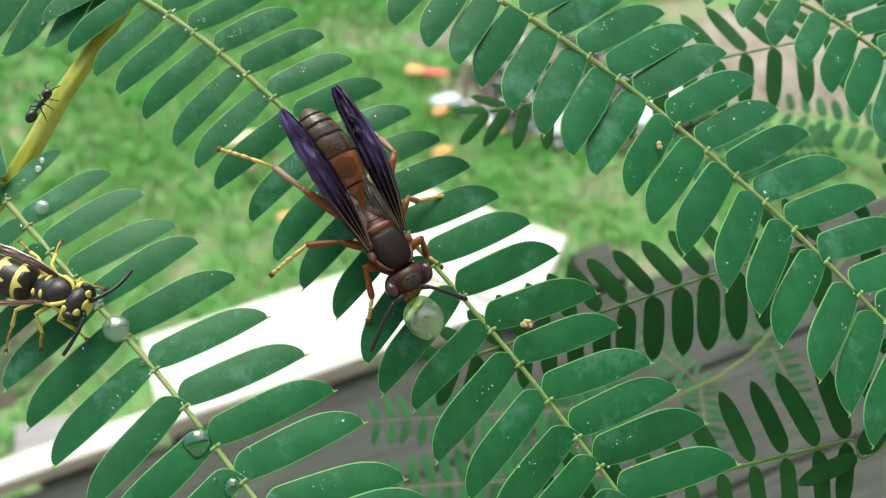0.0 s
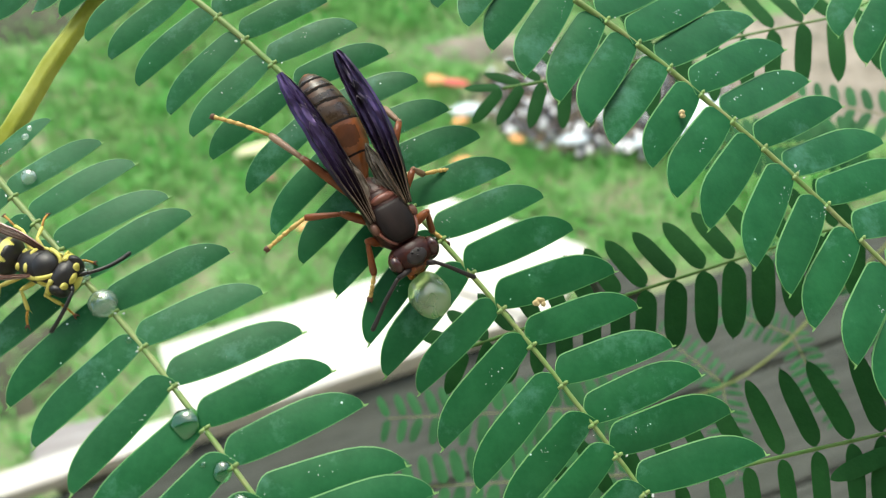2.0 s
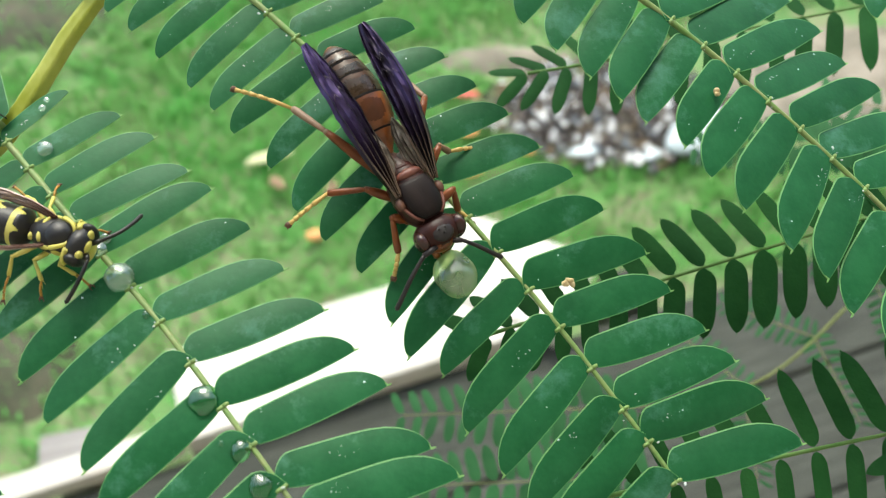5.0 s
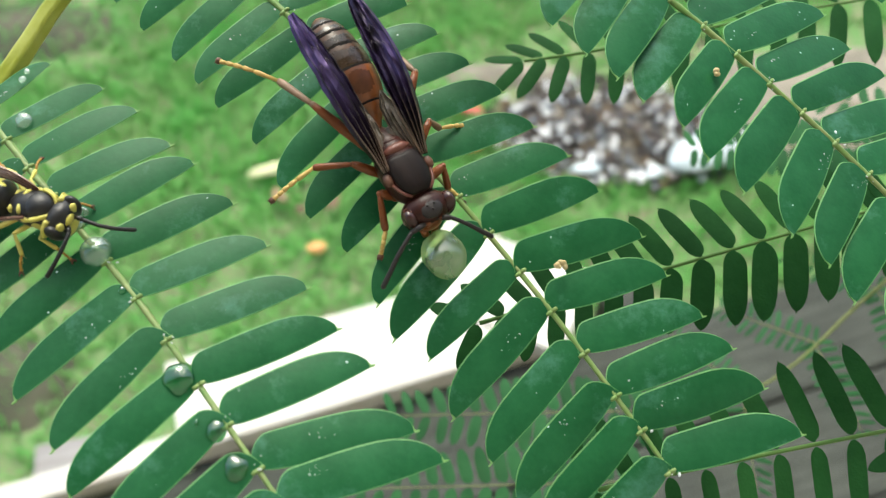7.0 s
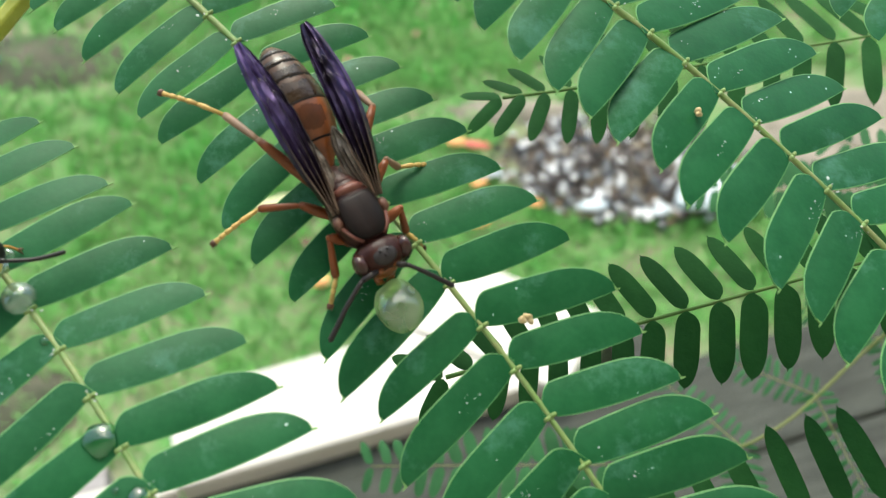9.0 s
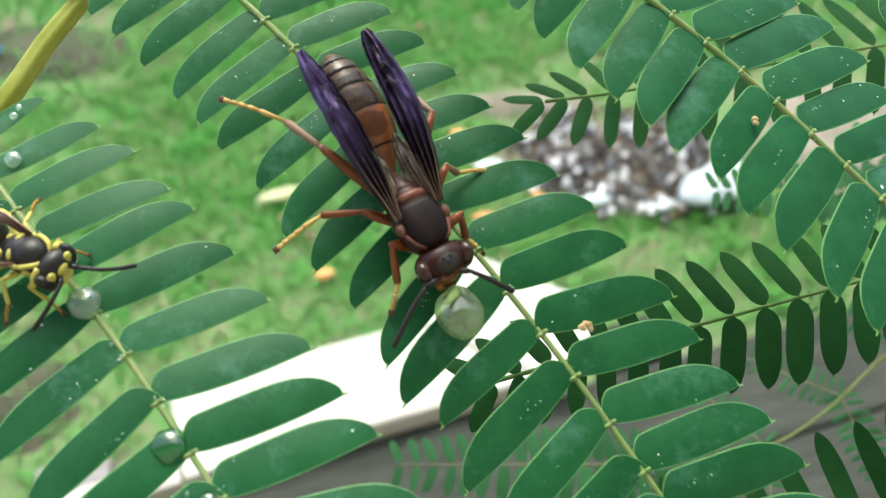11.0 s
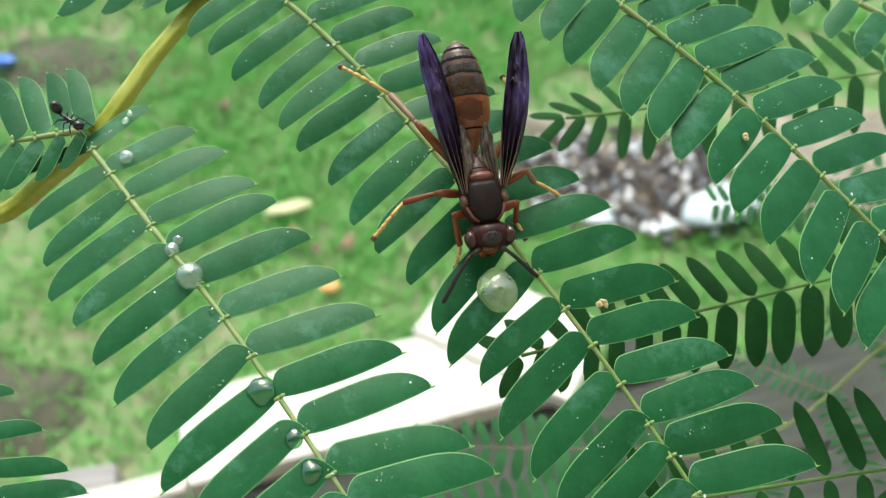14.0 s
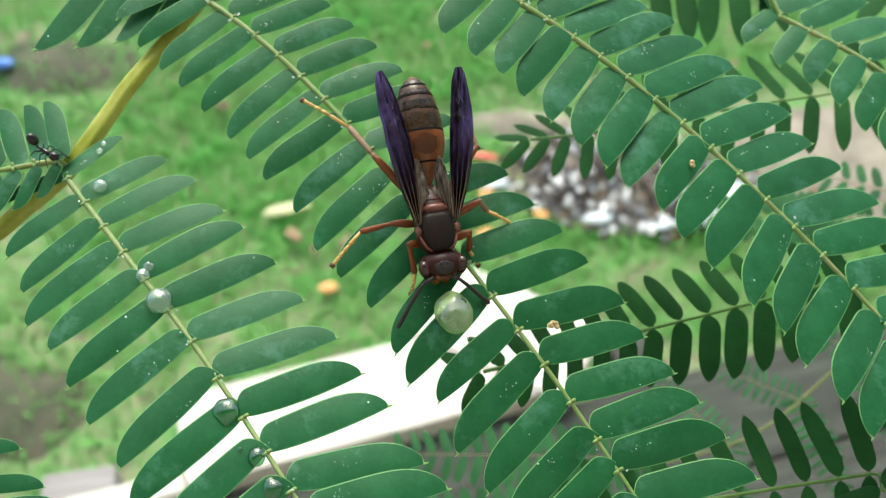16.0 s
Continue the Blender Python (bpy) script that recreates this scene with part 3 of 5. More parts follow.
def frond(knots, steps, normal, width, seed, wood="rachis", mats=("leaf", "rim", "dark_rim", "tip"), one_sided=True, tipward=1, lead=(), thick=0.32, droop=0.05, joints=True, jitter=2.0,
          label="", tilt=0.0, beads=False, sway=(0.0, 0.0), one=(), other=()):
    """A pinnate frond. knots: x, y, z in millimetres, then angle and length of the leaflets on the two sides; steps: leaflet pairs between knots;
    one, other: angle and length pair by pair, where the knots give none; width: of the leaflets, or of those on the two sides."""
    rng = random.Random(seed)
    N = Vector(normal).normalized()
    K = [Vector(k[:3]) * MM for k in knots]
    fine = spline(K, (len(K) - 1) * 12 + 1)

    def along(u):
        f = min(max(u, 0), len(K) - 1) * 12
        i = min(int(f), len(fine) - 2)
        return fine[i].lerp(fine[i + 1], f - i), (fine[i + 1] - fine[i]).normalized()

    bm = bmesh.new()
    path = [Vector(p) * MM for p in lead] + fine
    tube(bm, [p - N * 0.0002 for p in path], [thick * MM * (1.5 if i < len(lead) else 1.12 - 0.5 * i / len(path) * (1 if tipward > 0 else -0.4)) for i in range(len(path))], 8)
    stalk = part("frond", bm, M[wood], PLANT, label)
    widths = width if isinstance(width, tuple) else (width, width)
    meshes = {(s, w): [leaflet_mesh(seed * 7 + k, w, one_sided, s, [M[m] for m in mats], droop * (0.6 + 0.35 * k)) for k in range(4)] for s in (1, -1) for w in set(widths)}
    nodes = []
    for i, s in enumerate(steps):
        nodes += [i + k / s for k in range(s)]
    nodes.append(len(K) - 1)
    for pair, u in enumerate(nodes):
        p, d = along(u)
        i = min(int(u), len(K) - 2)
        f = u - i
        vals = (*one[pair], *other[pair]) if one else [knots[i][j] * (1 - f) + knots[i + 1][j] * f for j in range(3, 7)]
        B = N.cross(d).normalized()
        up = d.cross(B).normalized()
        for ang, ln, flip, wide in ((vals[0], vals[1], 1 if vals[0] < 0 else -1, widths[0]), (vals[2], vals[3], 1 if vals[2] < 0 else -1, widths[1])):
            a = radians(ang + rng.uniform(-jitter, jitter) * (0.25 if one else 1.0))
            x = math.cos(a) * d + math.sin(a) * B
            x = (x + up * rng.uniform(-0.03, 0.03)).normalized()
            y = up.cross(x).normalized()
            z = x.cross(y)
            roll = radians(tilt * flip + rng.uniform(-5, 5))
            # tilt added to dim the tip end: leaflets there face further down the slope
            roll += radians(sway[0] + (sway[1] - sway[0]) * u / (len(K) - 1)) * (1 if y.y > 0 else -1)
            y, z = y * math.cos(roll) + z * math.sin(roll), z * math.cos(roll) - y * math.sin(roll)
            # the fuller flank looks towards the frond's foot
            flank = (1 if y.dot(d) < 0 else -1) * tipward
            L = ln * MM * rng.uniform(0.993, 1.007)
            m = Matrix.Identity(4)
            for r in range(3):
                m[r][0], m[r][1], m[r][2], m[r][3] = x[r] * L, y[r] * L, z[r] * L, (p + x * 0.0004)[r]
            ob = new("leaflet", rng.choice(meshes[flank, wide]))
            ob.parent = stalk
            ob.matrix_basis = m
            if beads:
                cu, cv = rng.uniform(0.06, 0.5), rng.uniform(0.0, 0.17)
                for _ in range(rng.choice((0, 0, 0, 1, 2, 4, 7, 11))):
                    u, v = cu + rng.gauss(0, 0.05), cv + rng.gauss(0, 0.025)
                    BEADS.append((m @ Vector((max(u, 0.04), flank * v, -0.16 * (v - 0.08) ** 2 / wide - droop * u * u + 0.003)), rng.choice((0.022, 0.03, 0.04, 0.06)), rng.random()))
        if joints:
            bm = bmesh.new()
            for sgn in (1, -1):
                blob(bm, p + B * sgn * 0.00034 + up * 0.00004, (0.00018, 0.00018, 0.00015), 10, 7)
                tube(bm, [p, p + B * sgn * 0.00034 + up * 0.00003, p + B * sgn * 0.00058 + up * 0.00002], [0.00019, 0.00020, 0.00013], 7)
            part("joint", bm, M["node"], stalk)
        if beads:
            for _ in range(rng.choice((0, 1, 2, 3))):
                BEADS.append((p + B * rng.uniform(-0.0008, 0.0008) + d * rng.uniform(-0.0008, 0.0008) + up * 0.00025, rng.choice((0.05, 0.07, 0.10, 0.13)), rng.random()))
    return stalk


def limb(points, radii, name="stem", label="", wood="stem"):
    bm = bmesh.new()
    P = spline([Vector(p) * MM for p in points], 8 * (len(points) - 1) + 1)
    R = np.interp(np.linspace(0, len(points) - 1, len(P)), range(len(points)), [r * MM for r in radii])
    loops = tube(bm, [p + Vector((0, 0, 0.00012 * noise.noise(p * 900))) for p in P], [r * (1 + 0.06 * noise.noise(p * 700)) for p, r in zip(P, R)], 24)
    for loop, p, r in zip(loops, P, R):
        # long shallow ridges of the bark
        for k, v in enumerate(loop):
            v.co += (v.co - p) * (0.07 * math.cos(k * math.pi / 2) + 0.08 * noise.noise(Vector((k * 0.9, p.y * 300, p.x * 300))))
    return part(name, bm, M[wood], PLANT, label)


limb([(-120, 12, 0), (-110, 0, 600), (-84, 8, 1080), (-63, 46, 1140), (-52.9, 57.0, 1146.8), (-46.2, 63.3, 1150.5), (-40.8, 72.9, 1154.9), (-35.6, 82.2, 1158.2), (-31.5, 88, 1161),
      (-18, 104, 1168), (22, 126, 1172)], [6, 5, 2.6, 1.1, 1.05, 1.1, 0.98, 0.87, 0.76, 0.56, 0.5], label="olive green smooth stem")
limb([(480, 60, 0), (420, 60, 600), (240, 74, 1060), (150, 88, 1125), (104, 96, 1140), (90, 100, 1150)], [6, 5, 2.4, 1.3, 1.0, 0.8])
frond([(-44.9, 60.7, 1151.8), (-36.8, 52.5, 1149.9), (-27.6, 43.3, 1147.9), (-18.4, 33.0, 1145.5), (-13.2, 27.0, 1144.0)], [3, 3, 3, 2], (0.031, -0.205, 0.978), (0.268, 0.285), 11, beads=True,
      one=[(-105, 6.9), (-87, 9.3), (-83, 10.1), (-88, 11.6), (-87, 11.0), (-87, 11.7), (-86, 12.0), (-79, 11.7), (-84, 12.4), (-82, 12.3), (-82, 12.4), (-82, 12.5)],
      other=[(100, 7.3), (86.5, 9.4), (86, 10.5), (79, 10.9), (84, 11.1), (79, 11.6), (76.5, 11.5), (75, 11.9), (77, 11.8), (77, 12.1), (68, 12.4), (70, 12.6)], sway=(0, 5), lead=((-46.2, 63.3, 1150.5), (-45.6, 62.7, 1151.6)),
      label="frond of blue-green leaflets wet with droplets")
frond([(-35.4, 83.5, 1161.3), (-26.8, 78.4, 1158.7), (-18.1, 71.75, 1155.5), (-9.6, 63.9, 1151.8), (-0.9, 55.4, 1148.0), (7.75, 46.15, 1143.75), (15.55, 36.9, 1139.6), (17.9, 33.8, 1138.3)],
      [3, 3, 3, 3, 3, 3, 1], (0.066, -0.359, 0.931), (0.272, 0.31), 12, beads=True,
      one=[(-112, 8.6), (-106, 9.4), (-101, 9.9), (-98, 10.1), (-95.5, 10.3), (-90.5, 10.4), (-90, 10.6), (-92, 10.8), (-87, 10.4), (-84, 11.4), (-84, 11.3), (-80, 10.9), (-75, 11.9),
           (-79, 12.4), (-83, 10.8), (-79, 12.3), (-77, 12.1), (-78, 12.0), (-78, 12.0), (-78, 12.0)],
      other=[(62.5, 8.8), (64, 8.9), (66, 9.0), (68, 9.1), (70.5, 9.2), (72, 9.2), (73, 9.4), (73, 9.6), (73, 9.9), (72, 10.2), (72, 10.4), (72, 10.6), (73, 10.9), (74, 11.0), (69.5, 11.5),
             (71, 10.9), (72, 11.1), (77, 11.5), (73, 12.0), (73, 12.0)], sway=(-3, 7))
frond([(0.3, 81.4, 1164.8), (9.25, 78.3, 1160.9), (18.7, 73.85, 1156.4), (28.35, 67.9, 1151.5), (37.85, 61.1, 1146.45), (47.4, 52.7, 1141.3), (50.5, 49.6, 1139.4)],
      [3, 3, 3, 3, 3, 1], (0.322, -0.23, 0.919), (0.335, 0.275), 13, beads=True,
      one=[(-101, 9.2), (-98, 9.4), (-96, 9.6), (-94, 10.1), (-91.5, 10.7), (-88, 10.8), (-88, 11.2), (-90, 11.0), (-87.5, 10.4), (-90, 11.3), (-89, 11.8), (-80, 11.7), (-78, 11.1),
           (-80, 11.3), (-80, 11.7), (-76, 11.5), (-76, 11.5)],
      other=[(66, 10.6), (63, 11.3), (64, 12.0), (66, 12.4), (67.5, 12.7), (67.5, 13.2), (69.5, 13.8), (72, 14.3), (71, 13.9), (70, 13.3), (69.5, 12.6), (66, 13.7), (66, 13.5), (65, 13.9),
             (67, 14.0), (68, 14.0), (69, 14.0)], sway=(-3, 0), lead=((-14, 107, 1169), (-8, 92, 1168)))
frond([(36.2, 94.5, 1153.6, -102, 6.3, 64.4, 10.2), (46.5, 88.5, 1151.8, -84, 8.1, 63.7, 10.0), (55.0, 81.5, 1149.2, -68, 9.7, 67.2, 9.7), (63, 73, 1146.0, -68, 9.7, 68, 9.7)], [3, 3, 3],
      (0.144, -0.24, 0.96), (0.385, 0.33), 14, lead=((21, 126, 1172), (28, 110, 1162)))
frond([(1.6, 54.5, 1128.8, 140.0, 5.4, -130.0, 5.2), (12.7, 58.5, 1129.4, 91.3, 6.1, -108.4, 5.9),
       (22.6, 62.0, 1129.9, 111.6, 6.9, -114.2, 7.2), (33.1, 65.7, 1130.4, 107.0, 7.1, -113.0, 9.0), (43.6, 69.4, 1130.9, 102.5, 6.7, -115.4, 8.5),
       (54.5, 73.2, 1131.5, 93.4, 5.8, -118.5, 8.2), (104, 96, 1140, 95, 5.8, -115, 7.0)], [4, 3, 3, 3, 3, 6], (0.058, -0.299, 0.952), 0.34, 15, wood="shaded_rachis", joints=False, mats=("shaded_leaf",) * 4,
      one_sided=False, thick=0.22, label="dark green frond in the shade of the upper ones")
frond([(6.3, 90.4, 1133.8, 168.0, 4.6, -142.0, 6.0), (14.6, 92.4, 1133.9, 118.0, 5.5, -110.0, 7.0), (26.4, 95.8, 1134.3, 103.8, 7.8, -112.5, 8.5),
       (38.8, 99.5, 1134.7, 108.1, 8.3, -108.2, 8.4), (51.4, 102.9, 1135.0, 113.7, 8.9, -112.9, 9.3), (65.0, 107.1, 1135.5, 113.0, 9.1, -111.7, 9.7),
       (104, 97, 1140, 110, 9, -110, 9)], [3, 3, 3, 3, 3, 6], (0.058, -0.299, 0.952), 0.27, 16, wood="shaded_rachis", joints=False, mats=("shaded_leaf",) * 4, one_sided=False, thick=0.2)
frond([(13.2, 36.4, 1128.4, 104.9, 6.5, -94.3, 5.6), (23.6, 39.1, 1128.6, 103.6, 6.9, -95.6, 6.2), (34.6, 41.8, 1128.8, 98.6, 8.2, -101.1, 7.0),
       (45.6, 44.4, 1129.0, 100.9, 9.2, -105.8, 7.4), (53.1, 46.4, 1129.1, 97.4, 9.4, -104.8, 7.2), (110, 94, 1130, 97.4, 9.4, -104.8, 7.2)], [3, 3, 3, 2, 8],
      (0.058, -0.299, 0.952), 0.265, 17, wood="shaded_rachis", joints=False, mats=("shaded_leaf",) * 4, one_sided=False, thick=0.24)
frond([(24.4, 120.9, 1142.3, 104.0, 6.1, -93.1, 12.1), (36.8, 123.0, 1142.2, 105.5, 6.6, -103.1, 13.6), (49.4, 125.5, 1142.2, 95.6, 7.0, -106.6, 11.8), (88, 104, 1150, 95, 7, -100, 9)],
      [3, 3, 6], (0.058, -0.299, 0.952), 0.27, 18, wood="shaded_rachis", joints=False, mats=("shaded_leaf",) * 4, one_sided=False, thick=0.2)
frond([(-45.1, 87.9, 1162.1, -106.6, 14.7, 34.9, 9.4), (-36.1, 86.3, 1161.1, -94.4, 9.3, 37.9, 9.1), (-33.5, 85.2, 1160.6, -99.5, 7.0, 42.3, 9.1)], [3, 1],
      (0.058, -0.299, 0.952), 0.24, 19, lead=((-32, 87.5, 1161), (-39, 90, 1163)), tipward=-1)
frond([(-46.4, 62.2, 1153.1, -85.7, 7.6, 60.6, 4.4), (-52.8, 60.2, 1152.9, -75.3, 8.0, 57.2, 6.9)], [3], (0.058, -0.299, 0.952), 0.3, 20, thick=0.36, lead=((-46.2, 63.3, 1150.5), (-46.3, 62.6, 1152.3)))
frond([(-62, 42, 1144, 62.8, 6.0, -43.8, 5.2), (-51.3, 31.8, 1140.9, 62.8, 7.2, -43.8, 5.2), (-46.8, 27.1, 1139.1, 58.7, 7.8, -40.8, 5.7)], [3, 2], (0.058, -0.299, 0.952), 0.25, 21)
# finer fronds far below
def far_fronds():
    rng = random.Random(3)
    base = [(31.0, 81.0, 1055.3), (56.6, 90.6, 1056.8), (77.3, 107.9, 1061.0), (97, 122, 1066), (122, 118, 1076)]
    limb(base, [0.2, 0.26, 0.32, 0.4, 0.5], "twig", "yellowish twig with fine feathery leaves below the fronds", "twig")
    for k, (f, side) in enumerate(((0.8, 1), (0.8, -1), (1.45, 1), (1.45, -1), (2.1, 1), (2.1, -1))):
        i = int(f)
        p = Vector(base[i]).lerp(Vector(base[i + 1]), f - i)
        d = (Vector(base[i + 1]) - Vector(base[i])).normalized()
        s = Vector((-d.y, d.x, 0)) * side
        q = p + s * 17 - d * 6 + Vector((0, 0, -2))
        frond([(*p, 80, 3.2, -80, 3.2), (*p.lerp(q, 0.5), 80, 4.0, -80, 4.0), (*q, 60, 2.6, -60, 2.6)], [5, 5], (0, -0.2, 1), 0.26, 40 + k, mats=("young_leaf",) * 4, wood="twig", one_sided=False, thick=0.12, joints=False, jitter=6)
    for k, (a, b) in enumerate((((80.0, 130, 1080), (42, 126, 1082)), ((112, 116, 1092), (66, 132, 1090)), ((34, 81, 1062), (-12, 76, 1066)), ((30, 67, 1063), (-16, 62.5, 1066)),
                                ((-160, 118, 1070), (-116, 112, 1066)), ((-160, 150, 1070), (-112, 140, 1066)))):
        p, q = Vector(a), Vector(b)
        frond([(*p, 80, 6, -80, 6), (*p.lerp(q, 0.5), 80, 6.5, -80, 6.5), (*q, 70, 4, -70, 4)], [9, 8], (0, -0.2, 1), 0.36, 60 + k, mats=("young_leaf",) * 4, wood="twig", one_sided=False, thick=0.12, joints=False, jitter=6)


far_fronds()


# ---- drops ----
def drop(x, y, z, size, mat, label, name="droplet", turn=(0, 0, 0), normal=(0.05, -0.3, 0.95)):
    bm = bmesh.new()
    blob(bm, (0, 0, 0), [s * MM for s in size], 28, 18)
    for v in bm.verts:
        if v.co.z < -0.55 * size[2] * MM:
            v.co.z = -0.55 * size[2] * MM
        v.co *= 1 + (0.09 if size[0] > 1.3 else 0.2 if size[0] > 0.7 else 0.4) * noise.noise(v.co * (900 if size[0] > 0.5 else 1800) + Vector((x, y, z)))
    ob = part(name, bm, M[mat])
    q = Vector(normal).to_track_quat("Z", "Y").to_matrix().to_4x4()
    ob.matrix_basis = Matrix.Translation((x * MM, y * MM, z * MM)) @ q @ pose(0, 0, 0, *turn)
    tagged(ob, label, "droplet", group="drops on the leaflets")
    return ob


drop(-1.9, 50.0, 1146.5, (1.95, 2.3, 1.5), "nectar", "large pale green nectar drop on a leaflet", turn=(0, 0, 20))
drop(-31.7, 47.2, 1149.1, (1.35, 1.3, 1.15), "milky", "milky white nectar drop on the rachis")
for i, (x, y, z, s, m) in enumerate(((-41.1, 60.0, 1152.4, 0.75, "milky"), (-34.0, 50.0, 1150.1, 0.7, "milky"), (-33.7, 51.0, 1150.3, 0.5, "milky"), (-22.9, 36.6, 1147.0, 1.25, "water"),
                                  (-19.3, 32.6, 1146.0, 0.85, "water"), (-17.3, 29.8, 1145.3, 1.05, "water"), (-42.0, 65.3, 1153.6, 0.28, "milky"), (-42.2, 64.3, 1153.4, 0.32, "milky"),
                                  (-28.9, 43.9, 1148.7, 0.34, "water"), (-20.9, 33.1, 1146.2, 0.3, "water"), (-22.4, 41.2, 1147.6, 0.26, "water"), (-23.1, 40.9, 1147.6, 0.3, "water"))):
    drop(x, y, z - 0.6, (s, s * 1.1, s * 0.62), m, "small clear drop clinging to a leaflet" if m == "water" else "small milky drop clinging to a leaflet")


def fine_beads():
    bm = bmesh.new()
    for p, r, k in BEADS:
        blob(bm, p, (r * MM * (1 + k), r * MM, r * MM * 0.7), 8, 6, (0, 0, k * 360))
    tagged(part("dew", bm, M["bead"]), "tiny beads of water scattered over the leaflets", "droplet", kind="stuff")


fine_beads()


def crumb(x, y, z, s, label, seed, mat="mite"):
    bm = bmesh.new()
    rng = random.Random(seed)
    for k in range(6):
        blob(bm, [rng.uniform(-0.5, 0.5) * s * MM, rng.uniform(-0.35, 0.35) * s * MM, rng.uniform(0, 0.3) * s * MM], [s * MM * rng.uniform(0.22, 0.5) for _ in range(3)], 8, 6,
             [rng.uniform(0, 90) for _ in range(3)])
    ob = part("crumb", bm, M[mat])
    ob.matrix_basis = pose(x * MM, y * MM, z * MM, 15, 0, seed * 40)
    tagged(ob, label, "debris", group="crumbs on the leaflets")


crumb(8.4, 49.4, 1146.2, 0.75, "tan dry bud scale lying on a leaflet", 1)
crumb(22.7, 66.6, 1153.6, 0.65, "tan crumb stuck on a leaflet", 2)
crumb(-6.9, 34.1, 1144.2, 0.75, "pale yellow crumb on a leaflet", 3)


# ---- insects ----
def scaled(points):
    return [Vector(p) * MM for p in points]


def leg(parent, points, radii, mats, name="leg"):
    """A jointed leg: points of hip, knee, ankle and toe in the body's space; its origin is the hip."""
    hip = Vector(points[0])
    P = [(Vector(p) - hip) * MM for p in points]
    bm = bmesh.new()
    mid = P[0].lerp(P[1], 0.5)
    tube(bm, [P[0], P[0].lerp(P[1], 0.15), mid, P[0].lerp(P[1], 0.85), P[1]], [radii[0] * MM * k for k in (0.8, 0.95, 1.15, 0.95, 0.7)], 10)
    blob(bm, P[0], [radii[0] * 1.25 * MM] * 3, 10, 8)
    ob = part(name, bm, M[mats[0]], parent)
    ob.matrix_basis = Matrix.Translation(hip * MM)
    bm = bmesh.new()
    tube(bm, [P[1], P[1].lerp(P[2], 0.2), P[1].lerp(P[2], 0.6), P[1].lerp(P[2], 0.9), P[2]], [radii[1] * MM * k for k in (0.65, 0.85, 1.05, 1.15, 0.9)], 10)
    blob(bm, P[1], [radii[1] * 0.95 * MM] * 3, 8, 6)
    # two spurs at the ankle
    d = (P[2] - P[1]).normalized()
    for s in (1, -1):
        tube(bm, [P[2] - d * 0.0002, P[2] + d * 0.0005 + Vector((0.0003 * s, 0, -0.0003))], [0.00007, 0.00001], 5)
    part("shin", bm, M[mats[1]], ob)
    bm = bmesh.new()
    prev = P[2]
    sag = Vector((0, 0, 0.0003))
    for k, (f0, f1) in enumerate(((0.0, 0.42), (0.42, 0.6), (0.6, 0.75), (0.75, 0.87), (0.87, 1.0))):
        a, b = P[2].lerp(P[3], f0) + sag * math.sin(math.pi * f0), P[2].lerp(P[3], f1) + sag * math.sin(math.pi * f1)
        tube(bm, [a, a.lerp(b, 0.85), b], [radii[2] * MM * k2 for k2 in (0.7, 1.1, 0.75)], 8)
    part("foot", bm, M[mats[2]], ob)
    bm = bmesh.new()
    d = (P[3] - P[2]).normalized()
    blob(bm, P[3] + d * 0.0001, [radii[2] * 1.5 * MM] * 3, 8, 6)
    side = d.cross(Vector((0, 0, 1))).normalized()
    for s in (1, -1):
        tube(bm, [P[3], P[3] + d * 0.0003 + side * s * 0.0002, P[3] + d * 0.00045 + side * s * 0.0002 - Vector((0, 0, 0.00025))], [0.00009, 0.00007, 0.00002], 6)
    part("claw", bm, M[mats[3]], ob)
    return ob


def antenna(parent, points, radii, mat):
    P = [p - Vector(points[0]) * MM for p in scaled(points)]
    bm = bmesh.new()
    tube(bm, [P[0], P[0].lerp(P[1], 0.5), P[1]], [radii[0] * MM, radii[0] * 1.15 * MM, radii[0] * 0.9 * MM], 8)
    curve = spline(P[1:], 23)
    R = []
    for k in range(23):
        R.append((radii[1] + (radii[2] - radii[1]) * k / 22) * MM * (1.0 if k % 2 else 0.86))
    R[-1] *= 0.4
    tube(bm, curve, R, 8)
    ob = part("antenna", bm, M[mat], parent)
    ob.matrix_basis = Matrix.Translation(Vector(points[0]) * MM)
    return ob


